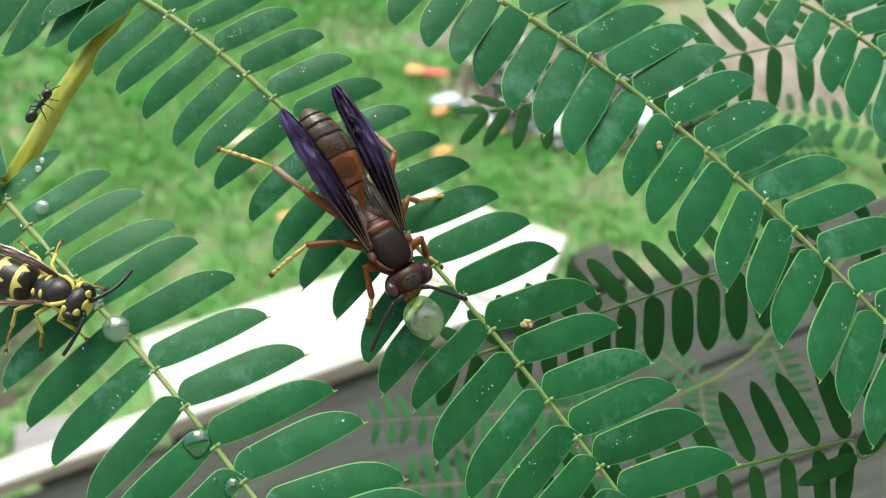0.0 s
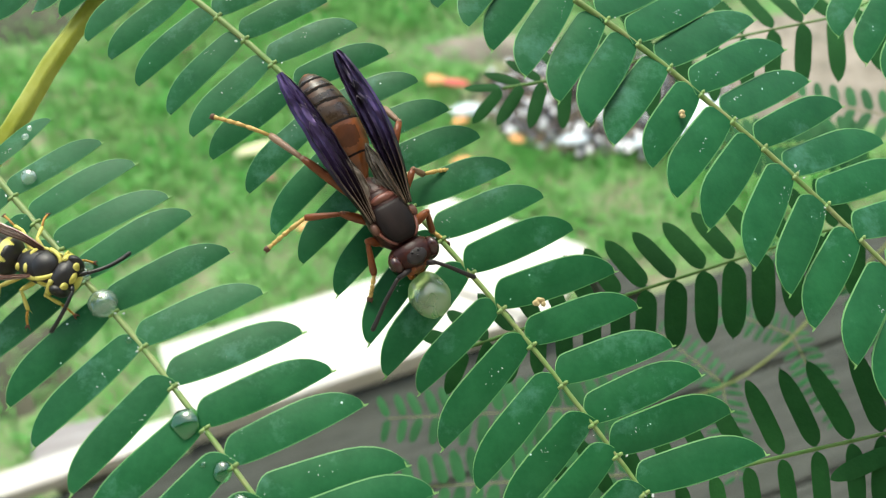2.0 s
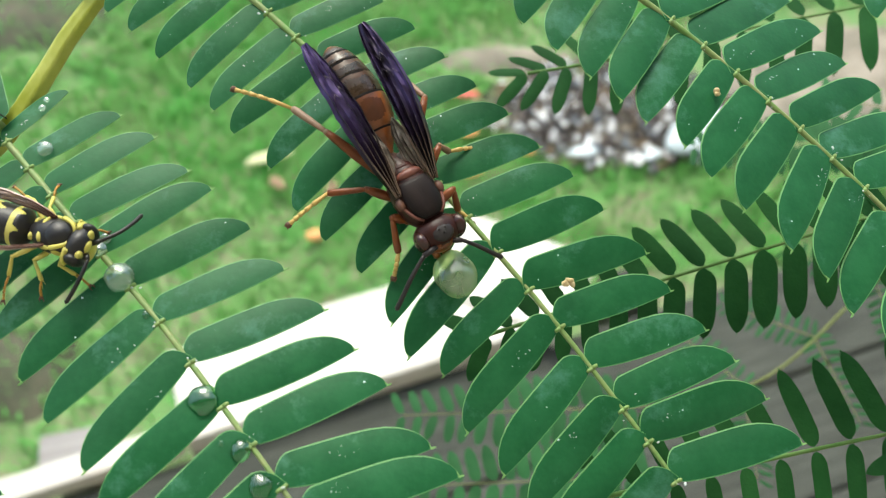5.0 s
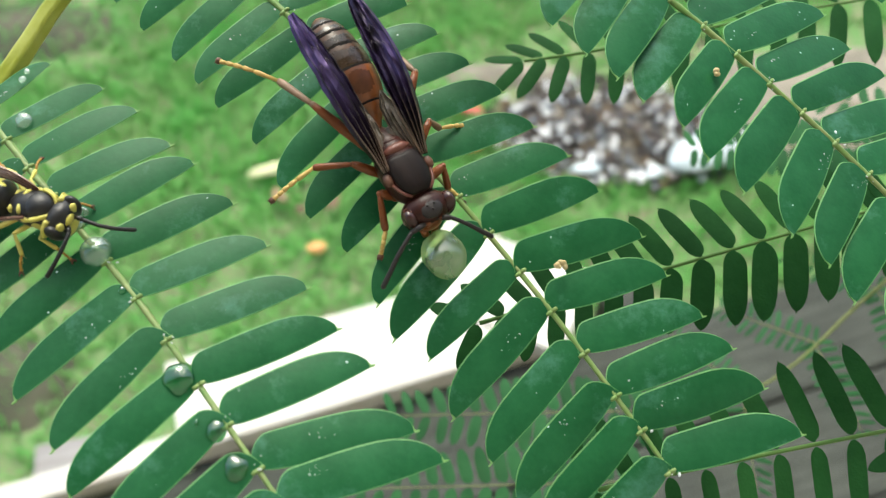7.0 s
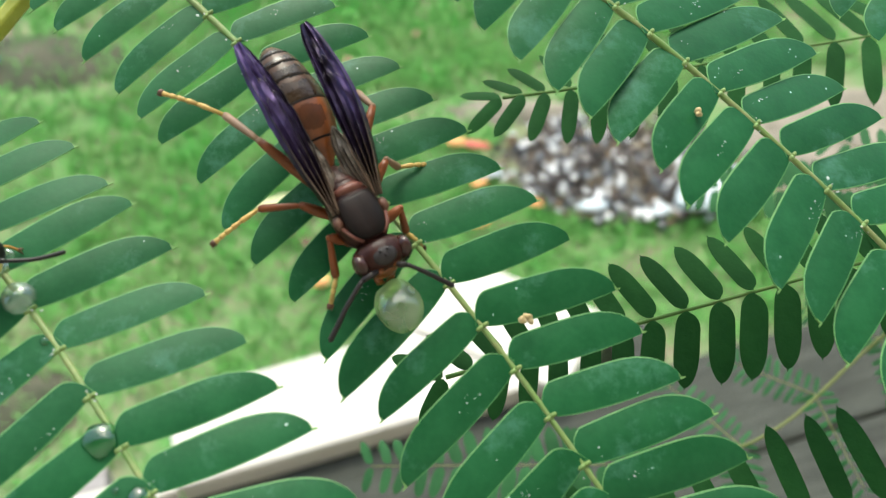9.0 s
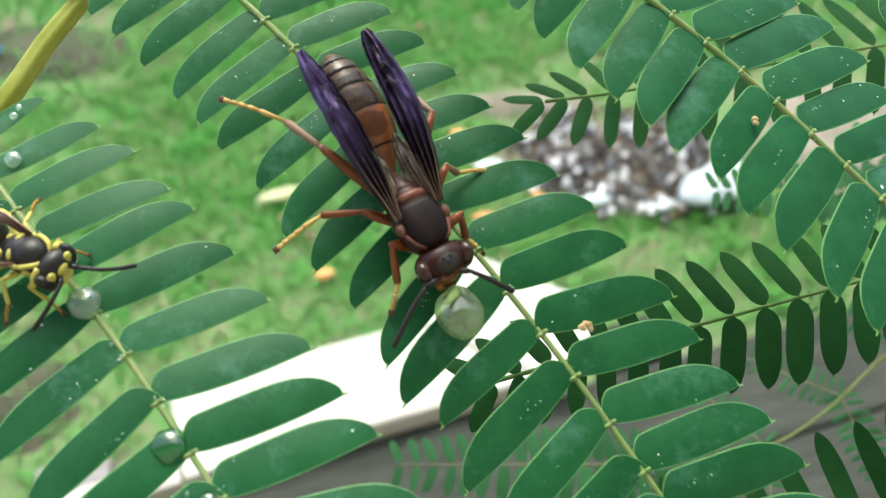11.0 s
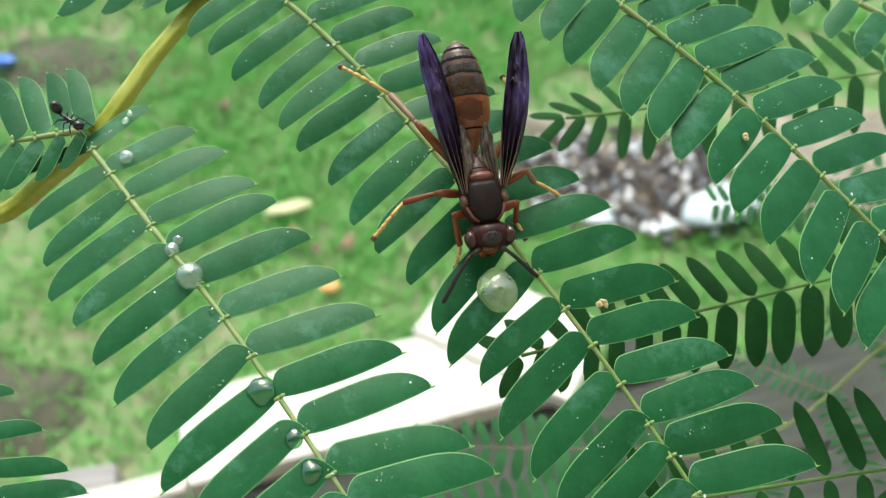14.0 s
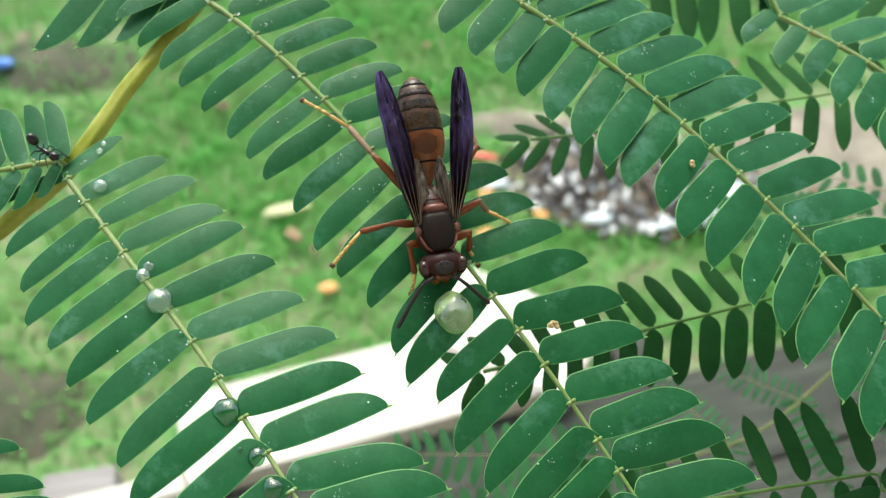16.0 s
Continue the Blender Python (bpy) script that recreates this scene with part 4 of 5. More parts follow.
def wing(parent, points, halves, mats, vein, twist, mirror, pleat=0.3):
    """A folded wing along points, with half widths; its origin is its hinge."""
    hinge = Vector(points[0])
    n = 30
    C = spline([(Vector(p) - hinge) * MM for p in points], n)
    W = [float(a) * MM for a in np.interp(np.linspace(0, 1, n), [h[0] for h in halves], [h[1] for h in halves])]
    bm = bmesh.new()
    rows = []
    vs = [-1, -0.78, -0.55, -0.3, -0.05, 0.2, 0.45, 0.7, 0.9, 1]
    for i, c in enumerate(C):
        d = (C[min(i + 1, n - 1)] - C[max(i - 1, 0)]).normalized()
        s = d.cross(Vector((0, 0, 1))).normalized() * (-mirror)
        up = s.cross(d).normalized() * (1 if s.cross(d).z > 0 else -1)
        tw = radians(twist)
        out = s * math.cos(tw) - up * math.sin(tw)
        nz = up * math.cos(tw) + s * math.sin(tw)
        row = []
        for j, v in enumerate(vs):
            # pleats run straight from the hinge and fade out into the crumpled outer half
            fold = pleat * (0.6 if j % 2 else -0.6) * (1 - (0.75 if pleat > 0.5 else 0.35) * min(1.0, 1.7 * i / n)) * (1 + 0.5 * noise.noise((j * 3.1, i * 0.16, mirror * 5)))
            arch = 0.25 * (1 - v * v)
            # the membrane is crumpled across the pleats over the outer half
            crease = 0.00032 * noise.noise(c * 1000 + Vector((v * 2.2, mirror, 0))) * min(1.0, max(0.0, i / n - 0.3) * 3)
            row.append(bm.verts.new(c + out * v * W[i] + nz * W[i] * (fold + arch) + nz * (crease + 0.00006 * noise.noise(c * 900 + Vector((v, 0, 0))))))
        rows.append(row)
    back = [[bm.verts.new(v.co - Vector((0, 0, 0.00005))) for v in row] for row in rows]
    for i in range(n - 1):
        mi = 1 if i < n * 0.36 else 0
        for j in range(len(vs) - 1):
            bm.faces.new((rows[i][j], rows[i][j + 1], rows[i + 1][j + 1], rows[i + 1][j])).material_index = mi
            bm.faces.new((back[i][j], back[i + 1][j], back[i + 1][j + 1], back[i][j + 1])).material_index = mi
        for j in (0, len(vs) - 1):
            bm.faces.new((rows[i][j], rows[i + 1][j], back[i + 1][j], back[i][j])).material_index = mi
    ridges = [[r[j].co.copy() + Vector((0, 0, 0.00004)) for r in rows] for j in (1, 3, 5, 7, 9)]
    rows_at = [[v.co.copy() for v in r] for r in rows]
    ob = part("wing", bm, [M[m] for m in mats], parent)
    ob.data.set_sharp_from_angle(angle=radians(38))
    ob.matrix_basis = Matrix.Translation(hinge * MM)
    for k, line in enumerate(ridges):
        bm = bmesh.new()
        end = (29, 14, 20, 11, 29)[k]
        stout = 0.085 if k in (0, 4) else 0.045
        tube(bm, line[:end], [MM * stout * (1 - 0.7 * i / end) for i in range(end)], 6)
        part("vein", bm, M[vein], ob)
    if pleat > 0.5:
        # pale lines for the glints where the folded membrane buckles, put in as colour
        for i, j, k in ((20, 2, 4), (21, 5, 7), (23, 3, 6)):
            bm = bmesh.new()
            tube(bm, [rows_at[i + (n2 % 2)][j + n2] + Vector((0, 0, 0.00007)) for n2 in range(k - j + 1)], [0.00002, *[0.00004] * (k - j - 1), 0.00002], 5)
            part("crease", bm, M["w_crease_glint"], ob)
    return ob


def belly(parent, segments, slope, spot, name="abdomen_segment"):
    """Abdomen plates one behind the other: lists of (y, half width, half height) and the materials of the plate and its hind edge.
    spot: a dark pigment patch on top of one plate, with its number, centre and half sizes."""
    for k, (secs, plate, edge) in enumerate(segments):
        ys = [r[0] for r in secs]
        fine = np.linspace(ys[0], ys[-1], 26)
        order = ys[::-1]
        full = [(y, float(np.interp(y, order, [r[1] for r in secs][::-1])), float(np.interp(y, order, [r[2] for r in secs][::-1])), slope(y)) for y in fine]
        bm = bmesh.new()
        loft_y(bm, scaled4(full), 44)
        lim = ys[-1] + 0.26
        for f in bm.faces:
            c = f.calc_center_median() / MM
            if c.y < lim + 0.05 * noise.noise(c * 2):
                f.material_index = 1
            elif plate == "w_bronze" and (c.y < lim + 0.45 + 0.25 * noise.noise(c * 1.2) or abs(c.x) > 1.75 + 0.5 * noise.noise(c)):
                f.material_index = 3
            elif k == spot[0] and c.z > slope(c.y) and (c.x / spot[2]) ** 2 + ((c.y - spot[1]) / spot[3]) ** 2 < 1 + 0.3 * noise.noise(c * 1.5):
                f.material_index = 2
        part(name, bm, [M[plate], M[edge], M["w_blotch"], M["w_brown"]], parent)


def scaled4(rows):
    return [tuple(a * MM for a in r) for r in rows]


def paper_wasp():
    w = empty("paper_wasp", pose(-5.1 * MM, 55.2 * MM, 1152.0 * MM, -19.7, 8.2, -148))
    tagged(w, "red-brown paper wasp with violet-black wings drinking on a leaflet", "wasp")
    bm = bmesh.new()
    loft_y(bm, scaled4([(2.75, 0.8, 0.8, -0.3), (2.5, 1.35, 1.25, -0.25), (1.9, 1.85, 1.6, -0.25), (1.0, 2.15, 1.85, -0.3), (-0.3, 2.25, 1.95, -0.35), (-1.7, 2.1, 1.8, -0.4),
                          (-3.0, 1.65, 1.5, -0.45), (-4.0, 1.15, 1.1, -0.6), (-4.7, 0.6, 0.6, -0.7), (-4.95, 0.3, 0.3, -0.7)]), 28)
    part("thorax", bm, M["w_red"], w)
    bm = bmesh.new()
    loft_y(bm, scaled4([(2.5, 0.5, 0.12, 1.0), (2.35, 0.95, 0.4, 1.06), (1.8, 1.38, 0.62, 1.08), (0.9, 1.66, 0.7, 1.08), (-0.2, 1.68, 0.72, 1.06), (-0.95, 1.56, 0.7, 1.04), (-1.3, 1.44, 0.62, 1.02), (-1.38, 1.36, 0.5, 1.0)]), 32)
    for v in bm.verts:
        # nearly flat on top, with steep shoulders
        if v.co.z > 0.00108:
            k = min(abs(v.co.x) / 0.0017, 1.0)
            v.co.z -= 0.00016 * (1 - k) ** 2 * (1 if v.co.y < 0.002 else 0.4)
    part("scutum", bm, M["w_dark"], w, "dark brown shield on the back")
    bm = bmesh.new()
    blob(bm, (0, -1.95 * MM, 0.95 * MM), (1.28 * MM, 0.56 * MM, 0.68 * MM), 20, 12)
    part("scutellum", bm, M["w_pink"], w, "russet plate")
    bm = bmesh.new()
    blob(bm, (0, -2.85 * MM, 0.62 * MM), (0.95 * MM, 0.4 * MM, 0.5 * MM), 16, 10)
    part("hind_plate", bm, M["w_red"], w)
    bm = bmesh.new()
    for s in (1, -1):
        blob(bm, (0.62 * s * MM, -3.6 * MM, 0.1 * MM), (0.62 * MM, 0.85 * MM, 0.75 * MM), 16, 10, (25, 0, 0))
    part("propodeum", bm, M["w_hair"], w, "silvery hairy rear of the thorax")
    for s in (1, -1):
        bm = bmesh.new()
        blob(bm, (2.05 * s * MM, 0.25 * MM, 0.75 * MM), (0.42 * MM, 0.62 * MM, 0.36 * MM), 14, 10)
        part("wing_cap", bm, M["w_claw"], w)
        bm = bmesh.new()
        tube(bm, spline(scaled([(0.9 * s, 2.45, 0.85), (1.5 * s, 1.9, 0.95), (1.9 * s, 0.9, 0.75), (2.0 * s, 0.5, 0.8)]), 9), [0.00016] * 9, 8)
        part("collar_ridge", bm, M["w_pink"], w)
    # head
    bm = bmesh.new()
    loft = []
    for k in range(11):
        q = -math.pi / 2 + math.pi * k / 10
        c, s = max(math.cos(q), 0.02) ** 0.62, math.sin(q)
        loft.append((3.75 * MM + 1.42 * s * MM, 2.32 * c * MM, 1.95 * c * MM, -0.55 * MM))
    loft_y(bm, loft, 28)
    head = part("head", bm, M["w_red"], w)
    for s in (1, -1):
        bm = bmesh.new()
        blob(bm, (1.72 * s * MM, 4.0 * MM, -0.25 * MM), (0.75 * MM, 1.1 * MM, 1.5 * MM), 20, 14, (0, 18 * s, 0))
        part("eye", bm, M["w_eye"], head, "glossy dark compound eye")
        bm = bmesh.new()
        blob(bm, (0.75 * s * MM, 5.1 * MM, 0.25 * MM), (0.34 * MM, 0.3 * MM, 0.3 * MM), 12, 8)
        part("socket", bm, M["w_rust"], head)
        bm = bmesh.new()
        tube(bm, scaled([(0.65 * s, 4.9, -1.7), (0.55 * s, 5.3, -2.3), (0.1 * s, 5.45, -2.7)]), [0.0004, 0.00034, 0.0001], 8)
        part("jaw", bm, M["w_rust"], head)
    bm = bmesh.new()
    blob(bm, (0, 5.0 * MM, -0.9 * MM), (1.05 * MM, 0.5 * MM, 1.0 * MM), 16, 12)
    part("face_plate", bm, M["w_rust"], head)
    bm = bmesh.new()
    blob(bm, (0, 4.05 * MM, 0.93 * MM), (1.12 * MM, 0.98 * MM, 0.5 * MM), 24, 14)
    for p in ((0, 4.35), (0.32, 3.9), (-0.32, 3.9)):
        blob(bm, (p[0] * MM, p[1] * MM, 1.42 * MM), (0.13 * MM,) * 3, 8, 6)
    part("ocelli", bm, M["w_antenna"], head, "three tiny simple eyes on a black spot")
    feeler = antenna(head, [(1.0, 5.0, 0.35), (2.5, 5.2, 0.5), (4.3, 6.3, -0.3), (5.5, 7.2, -1.1), (6.6, 8.0, -1.8)], (0.24, 0.2, 0.26), "w_antenna")
    antenna(head, [(-0.65, 5.15, 0.35), (-1.4, 5.6, 0.5), (-2.5, 6.6, 0.0), (-3.6, 7.6, -0.8), (-4.6, 8.5, -1.5)], (0.24, 0.2, 0.26), "w_antenna")
    # abdomen
    def slope(y):
        return -0.55 + 0.10 * max(0.0, -5.5 - y) - 0.012 * max(0.0, -11 - y) ** 2
    belly(w, [([(-4.7, 0.35, 0.4), (-5.4, 0.75, 0.75), (-6.3, 1.4, 1.25), (-6.9, 1.78, 1.5), (-7.15, 1.8, 1.5)], "w_rust", "w_line"),
              ([(-6.95, 1.7, 1.42), (-7.2, 1.92, 1.6), (-7.9, 2.2, 1.88), (-8.8, 2.42, 2.05), (-9.7, 2.5, 2.1), (-10.25, 2.47, 2.06), (-10.35, 2.4, 2.0)], "w_rust", "w_line"),
              ([(-10.15, 2.36, 1.94), (-10.4, 2.45, 2.03), (-11.2, 2.46, 2.04), (-12.0, 2.36, 1.95), (-12.55, 2.24, 1.84), (-12.65, 2.17, 1.78)], "w_bronze", "w_line"),
              ([(-12.45, 2.12, 1.74), (-12.7, 2.21, 1.82), (-13.4, 2.1, 1.72), (-14.1, 1.9, 1.55), (-14.2, 1.82, 1.48)], "w_bronze", "w_line"),
              ([(-14.0, 1.78, 1.45), (-14.25, 1.86, 1.52), (-14.8, 1.66, 1.36), (-15.25, 1.42, 1.16), (-15.35, 1.34, 1.1)], "w_bronze", "w_line"),
              ([(-15.15, 1.28, 1.05), (-15.4, 1.3, 1.06), (-15.8, 1.0, 0.82), (-16.15, 0.6, 0.5), (-16.35, 0.2, 0.2)], "w_bronze", "w_rust")], slope,
          spot=(1, -8.75, 1.35, 1.1))
    # wings
    halves = [(0, 0.3), (0.12, 0.5), (0.3, 0.88), (0.48, 1.16), (0.62, 1.24), (0.76, 1.14), (0.88, 0.92), (0.96, 0.68), (1.0, 0.34)]
    right = wing(w, [(1.95, -0.4, 1.0), (2.15, -4.5, 1.8), (2.3, -10.0, 2.2), (2.5, -16.8, 2.0)], halves, ("w_wing", "w_wing"), "w_vein", 10, -1, 0.6)
    left = wing(w, [(-2.05, -0.5, 1.0), (-2.6, -4.5, 1.8), (-3.2, -10.0, 2.1), (-3.4, -16.6, 1.8)], halves, ("w_wing", "w_wing"), "w_vein", 24, 1, 0.6)
    for s in (1, -1):
        wing(w, [(1.5 * s, -1.5, 0.8), (1.15 * s, -4.0, 1.15), (1.2 * s, -7.2, 1.75)], [(0, 0.3), (0.4, 0.75), (0.8, 0.65), (1, 0.1)], ("w_hair", "w_hair"), "w_vein", 30, -s, 0.3)
    # legs
    m = ("w_leg", "w_tibia", "w_foot", "w_claw")
    legs = {
        "RH": leg(w, [(1.2, -3.0, -1.3), (4.3, -9.1, 0.1), (5.5, -13.0, -1.4), (9.0, -17.6, -2.9)], (0.42, 0.32, 0.22), m),
        "RM": leg(w, [(1.3, -0.9, -1.5), (3.7, -2.8, -0.4), (6.6, -4.4, -1.7), (10.8, -3.8, -3.3)], (0.40, 0.30, 0.22), ("w_leg", "w_leg", "w_foot", "w_claw")),
        "RF": leg(w, [(1.4, 1.2, -1.5), (2.9, 0.6, -0.6), (3.6, 3.4, -2.2), (4.8, 5.0, -3.4)], (0.42, 0.31, 0.22), ("w_leg", "w_leg", "w_foot", "w_claw")),
        "LF": leg(w, [(-1.4, 1.2, -1.5), (-3.6, 0.8, -0.6), (-3.5, 2.5, -2.2), (-4.5, 4.0, -3.4)], (0.42, 0.31, 0.22), ("w_leg", "w_leg", "w_foot", "w_claw")),
        "LM": leg(w, [(-1.3, -0.9, -1.5), (-4.5, -3.4, -0.2), (-5.7, -2.9, -1.9), (-9.0, -2.2, -3.1)], (0.40, 0.30, 0.22), m),
        "LH": leg(w, [(-1.2, -3.0, -1.3), (-5.8, -8.2, -0.2), (-5.7, -10.5, -1.6), (-5.2, -13.0, -2.9)], (0.42, 0.32, 0.22), m),
    }
    legs["feeler"] = feeler
    return w, right, left, legs


def yellowjacket():
    w = empty("yellowjacket", pose(-36.9 * MM, 49.6 * MM, 1152.6 * MM, -7.0, 9.8, -117))
    tagged(w, "black and yellow striped wasp with amber wings sipping a drop", "wasp")
    bm = bmesh.new()
    loft_y(bm, scaled4([(1.9, 0.6, 0.6, -0.2), (1.6, 1.15, 1.0, -0.15), (0.9, 1.6, 1.4, -0.15), (-0.3, 1.75, 1.55, -0.2), (-1.4, 1.6, 1.4, -0.25), (-2.3, 1.15, 1.1, -0.35), (-2.9, 0.5, 0.5, -0.45)]), 26)
    part("thorax", bm, M["y_black"], w)
    bm = bmesh.new()
    blob(bm, (0, 0.25 * MM, 0.52 * MM), (1.38 * MM, 1.45 * MM, 1.0 * MM), 26, 16)
    part("scutum", bm, M["y_black"], w, "dull black shield on the back")
    def mark(c, size, turn=(0, 0, 0)):
        bm = bmesh.new()
        blob(bm, [k * MM for k in c], [k * MM for k in size], 18, 12, turn)
        part("yellow_mark", bm, M["y_yellow"], w)

    for s in (1, -1):
        # collar band along the shield, shoulder spot, two plates behind the shield
        bm = bmesh.new()
        tube(bm, spline(scaled([(0.35 * s, 1.76, 0.76), (0.95 * s, 1.46, 0.96), (1.38 * s, 0.85, 0.94), (1.6 * s, 0.1, 0.66)]), 13), [MM * r for r in np.interp(range(13), (0, 6, 12), (0.13, 0.21, 0.24))], 10)
        part("yellow_mark", bm, M["y_yellow"], w)
        mark((1.58 * s, -0.5, 0.42), (0.24, 0.5, 0.26))
        mark((0.7 * s, -1.25, 0.70), (0.66, 0.3, 0.42), (0, 0, 14 * s))
        mark((0.75 * s, -2.2, 0.25), (0.45, 0.34, 0.42))
        mark((1.6 * s, 0.5, -0.2), (0.22, 0.6, 0.45))
    mark((0, -1.7, 0.55), (1.0, 0.16, 0.28))
    bm = bmesh.new()
    loft = []
    for k in range(11):
        q = -math.pi / 2 + math.pi * k / 10
        c, s = max(math.cos(q), 0.02) ** 0.6, math.sin(q)
        loft.append((2.75 * MM + 0.85 * s * MM, 1.55 * c * MM, 1.4 * c * MM, -0.45 * MM))
    loft_y(bm, loft, 26)
    head = part("head", bm, M["y_black"], w)
    for s in (1, -1):
        bm = bmesh.new()
        blob(bm, (1.1 * s * MM, 2.9 * MM, -0.32 * MM), (0.5 * MM, 0.78 * MM, 1.08 * MM), 22, 14, (0, 15 * s, 0))
        part("eye", bm, M["y_black"], head, "black compound eye")
        bm = bmesh.new()
        tube(bm, spline(scaled([(0.85 * s, 2.3, 0.62), (1.42 * s, 2.3, 0.1), (1.52 * s, 2.35, -0.7)]), 9), [0.0002] * 9, 10)
        part("cheek_band", bm, M["y_yellow"], head, "yellow band behind the eye")
        bm = bmesh.new()
        blob(bm, (0.76 * s * MM, 3.22 * MM, 0.2 * MM), (0.40 * MM, 0.27 * MM, 0.62 * MM), 18, 12, (0, 20 * s, 0))
        part("eye_mark", bm, M["y_yellow"], head)
    bm = bmesh.new()
    blob(bm, (0, 3.38 * MM, 0.22 * MM), (0.56 * MM, 0.3 * MM, 0.44 * MM), 18, 12)
    part("brow_spot", bm, M["y_yellow"], head)
    bm = bmesh.new()
    blob(bm, (0, 3.5 * MM, -0.85 * MM), (0.85 * MM, 0.35 * MM, 0.72 * MM), 16, 12)
    part("face_plate", bm, M["y_yellow"], head)
    neck = Vector((0, 2.75, -0.45)) * MM
    head.matrix_basis = Matrix.Translation(neck + Vector((0.00035, -0.00055, 0.0001))) @ pose(0, 0, 0, -12, 0, -6) @ Matrix.Diagonal((1.3, 1.3, 1.3, 1)) @ Matrix.Translation(-neck)
    antenna(head, [(0.45, 3.6, 0.1), (0.9, 3.95, 0.4), (2.0, 4.1, 0.3), (3.1, 4.0, -0.4), (4.0, 3.8, -1.2)], (0.17, 0.15, 0.18), "y_black")
    feeler = antenna(head, [(-0.45, 3.6, 0.1), (-0.95, 4.0, 0.45), (-2.2, 4.5, 0.4), (-3.4, 4.6, 0.0), (-4.5, 4.5, -0.5)], (0.17, 0.15, 0.18), "y_black")
    # striped abdomen
    def slope(y):
        return -0.45 - 0.03 * max(0.0, -4 - y)
    # plates: front and rear, half widths there, and where the yellow hind band begins
    for k, (y0, y1, a, b, band) in enumerate(((-2.55, -4.4, 0.6, 1.98, -3.98), (-4.3, -6.55, 1.96, 2.05, -6.08), (-6.45, -8.2, 2.02, 1.85, -7.75), (-8.1, -9.7, 1.82, 1.45, -9.3),
                                              (-9.6, -10.9, 1.4, 0.9, -10.5), (-10.8, -11.8, 0.85, 0.1, -11.4))):
        rows = []
        for i in range(61):
            f = i / 60
            r = a + (b - a) * (math.sin(math.pi / 2 * min(1.0, f * 1.6)) if k == 0 else f)
            rows.append((y0 + (y1 - y0) * f, r, r * 0.93, slope(y0 + (y1 - y0) * f)))
        bm = bmesh.new()
        loft_y(bm, scaled4(rows), 120)
        for f in bm.faces:
            c = f.calc_center_median() / MM
            q = abs(c.x) / b
            # the band reaches forward in two hooked prongs
            reach = 0.45 * (y0 - band) * math.exp(-((q - 0.45) / 0.12) ** 2) if k < 4 else 0.0
            if c.y < band + reach + 0.12 * (1 - q):
                f.material_index = 1
        part("abdomen_segment", bm, [M["y_black"], M["y_yellow"]], w)
    halves = [(0, 0.2), (0.15, 0.36), (0.5, 0.47), (0.8, 0.5), (0.95, 0.32), (1.0, 0.08)]
    wing(w, [(1.5, -0.5, 0.7), (2.6, -3.0, 0.9), (3.7, -6.5, 0.8), (4.4, -10.8, 0.5)], halves, ("y_wing", "y_wing"), "w_claw", 45, -1)
    wing(w, [(-1.4, -0.5, 0.7), (-1.9, -3.0, 1.2), (-2.2, -6.5, 1.2), (-2.3, -11.0, 0.9)], halves, ("y_wing", "y_wing"), "w_claw", 45, 1)
    m = ("y_yellow", "y_yellow", "y_foot", "w_claw")
    leg(w, [(0.9, 0.9, -1.2), (2.5, 1.0, -0.8), (2.6, 2.3, -1.9), (3.0, 3.6, -2.7)], (0.23, 0.18, 0.125), m)
    leg(w, [(0.9, -0.4, -1.2), (2.7, -1.4, -0.7), (4.1, -0.4, -1.8), (5.3, -0.2, -2.7)], (0.24, 0.18, 0.13), m)
    leg(w, [(0.8, -1.8, -1.2), (3.0, -3.4, -0.5), (4.4, -3.6, -1.9), (6.6, -3.4, -2.7)], (0.24, 0.19, 0.13), m)
    leg(w, [(-0.9, 0.9, -1.2), (-2.2, 1.2, -0.5), (-2.1, 2.0, -1.8), (-2.6, 3.0, -2.7)], (0.23, 0.18, 0.125), m)
    leg(w, [(-0.9, -0.4, -1.2), (-2.6, -2.2, -0.3), (-4.2, -2.9, -1.5), (-6.0, -3.6, -2.6)], (0.24, 0.18, 0.13), m)
    leg(w, [(-0.8, -1.8, -1.2), (-3.0, -4.0, -0.4), (-3.6, -5.6, -1.7), (-4.6, -7.6, -2.6)], (0.24, 0.19, 0.13), m)
    w.scale = (0.93, 0.93, 0.93)
    return w, feeler


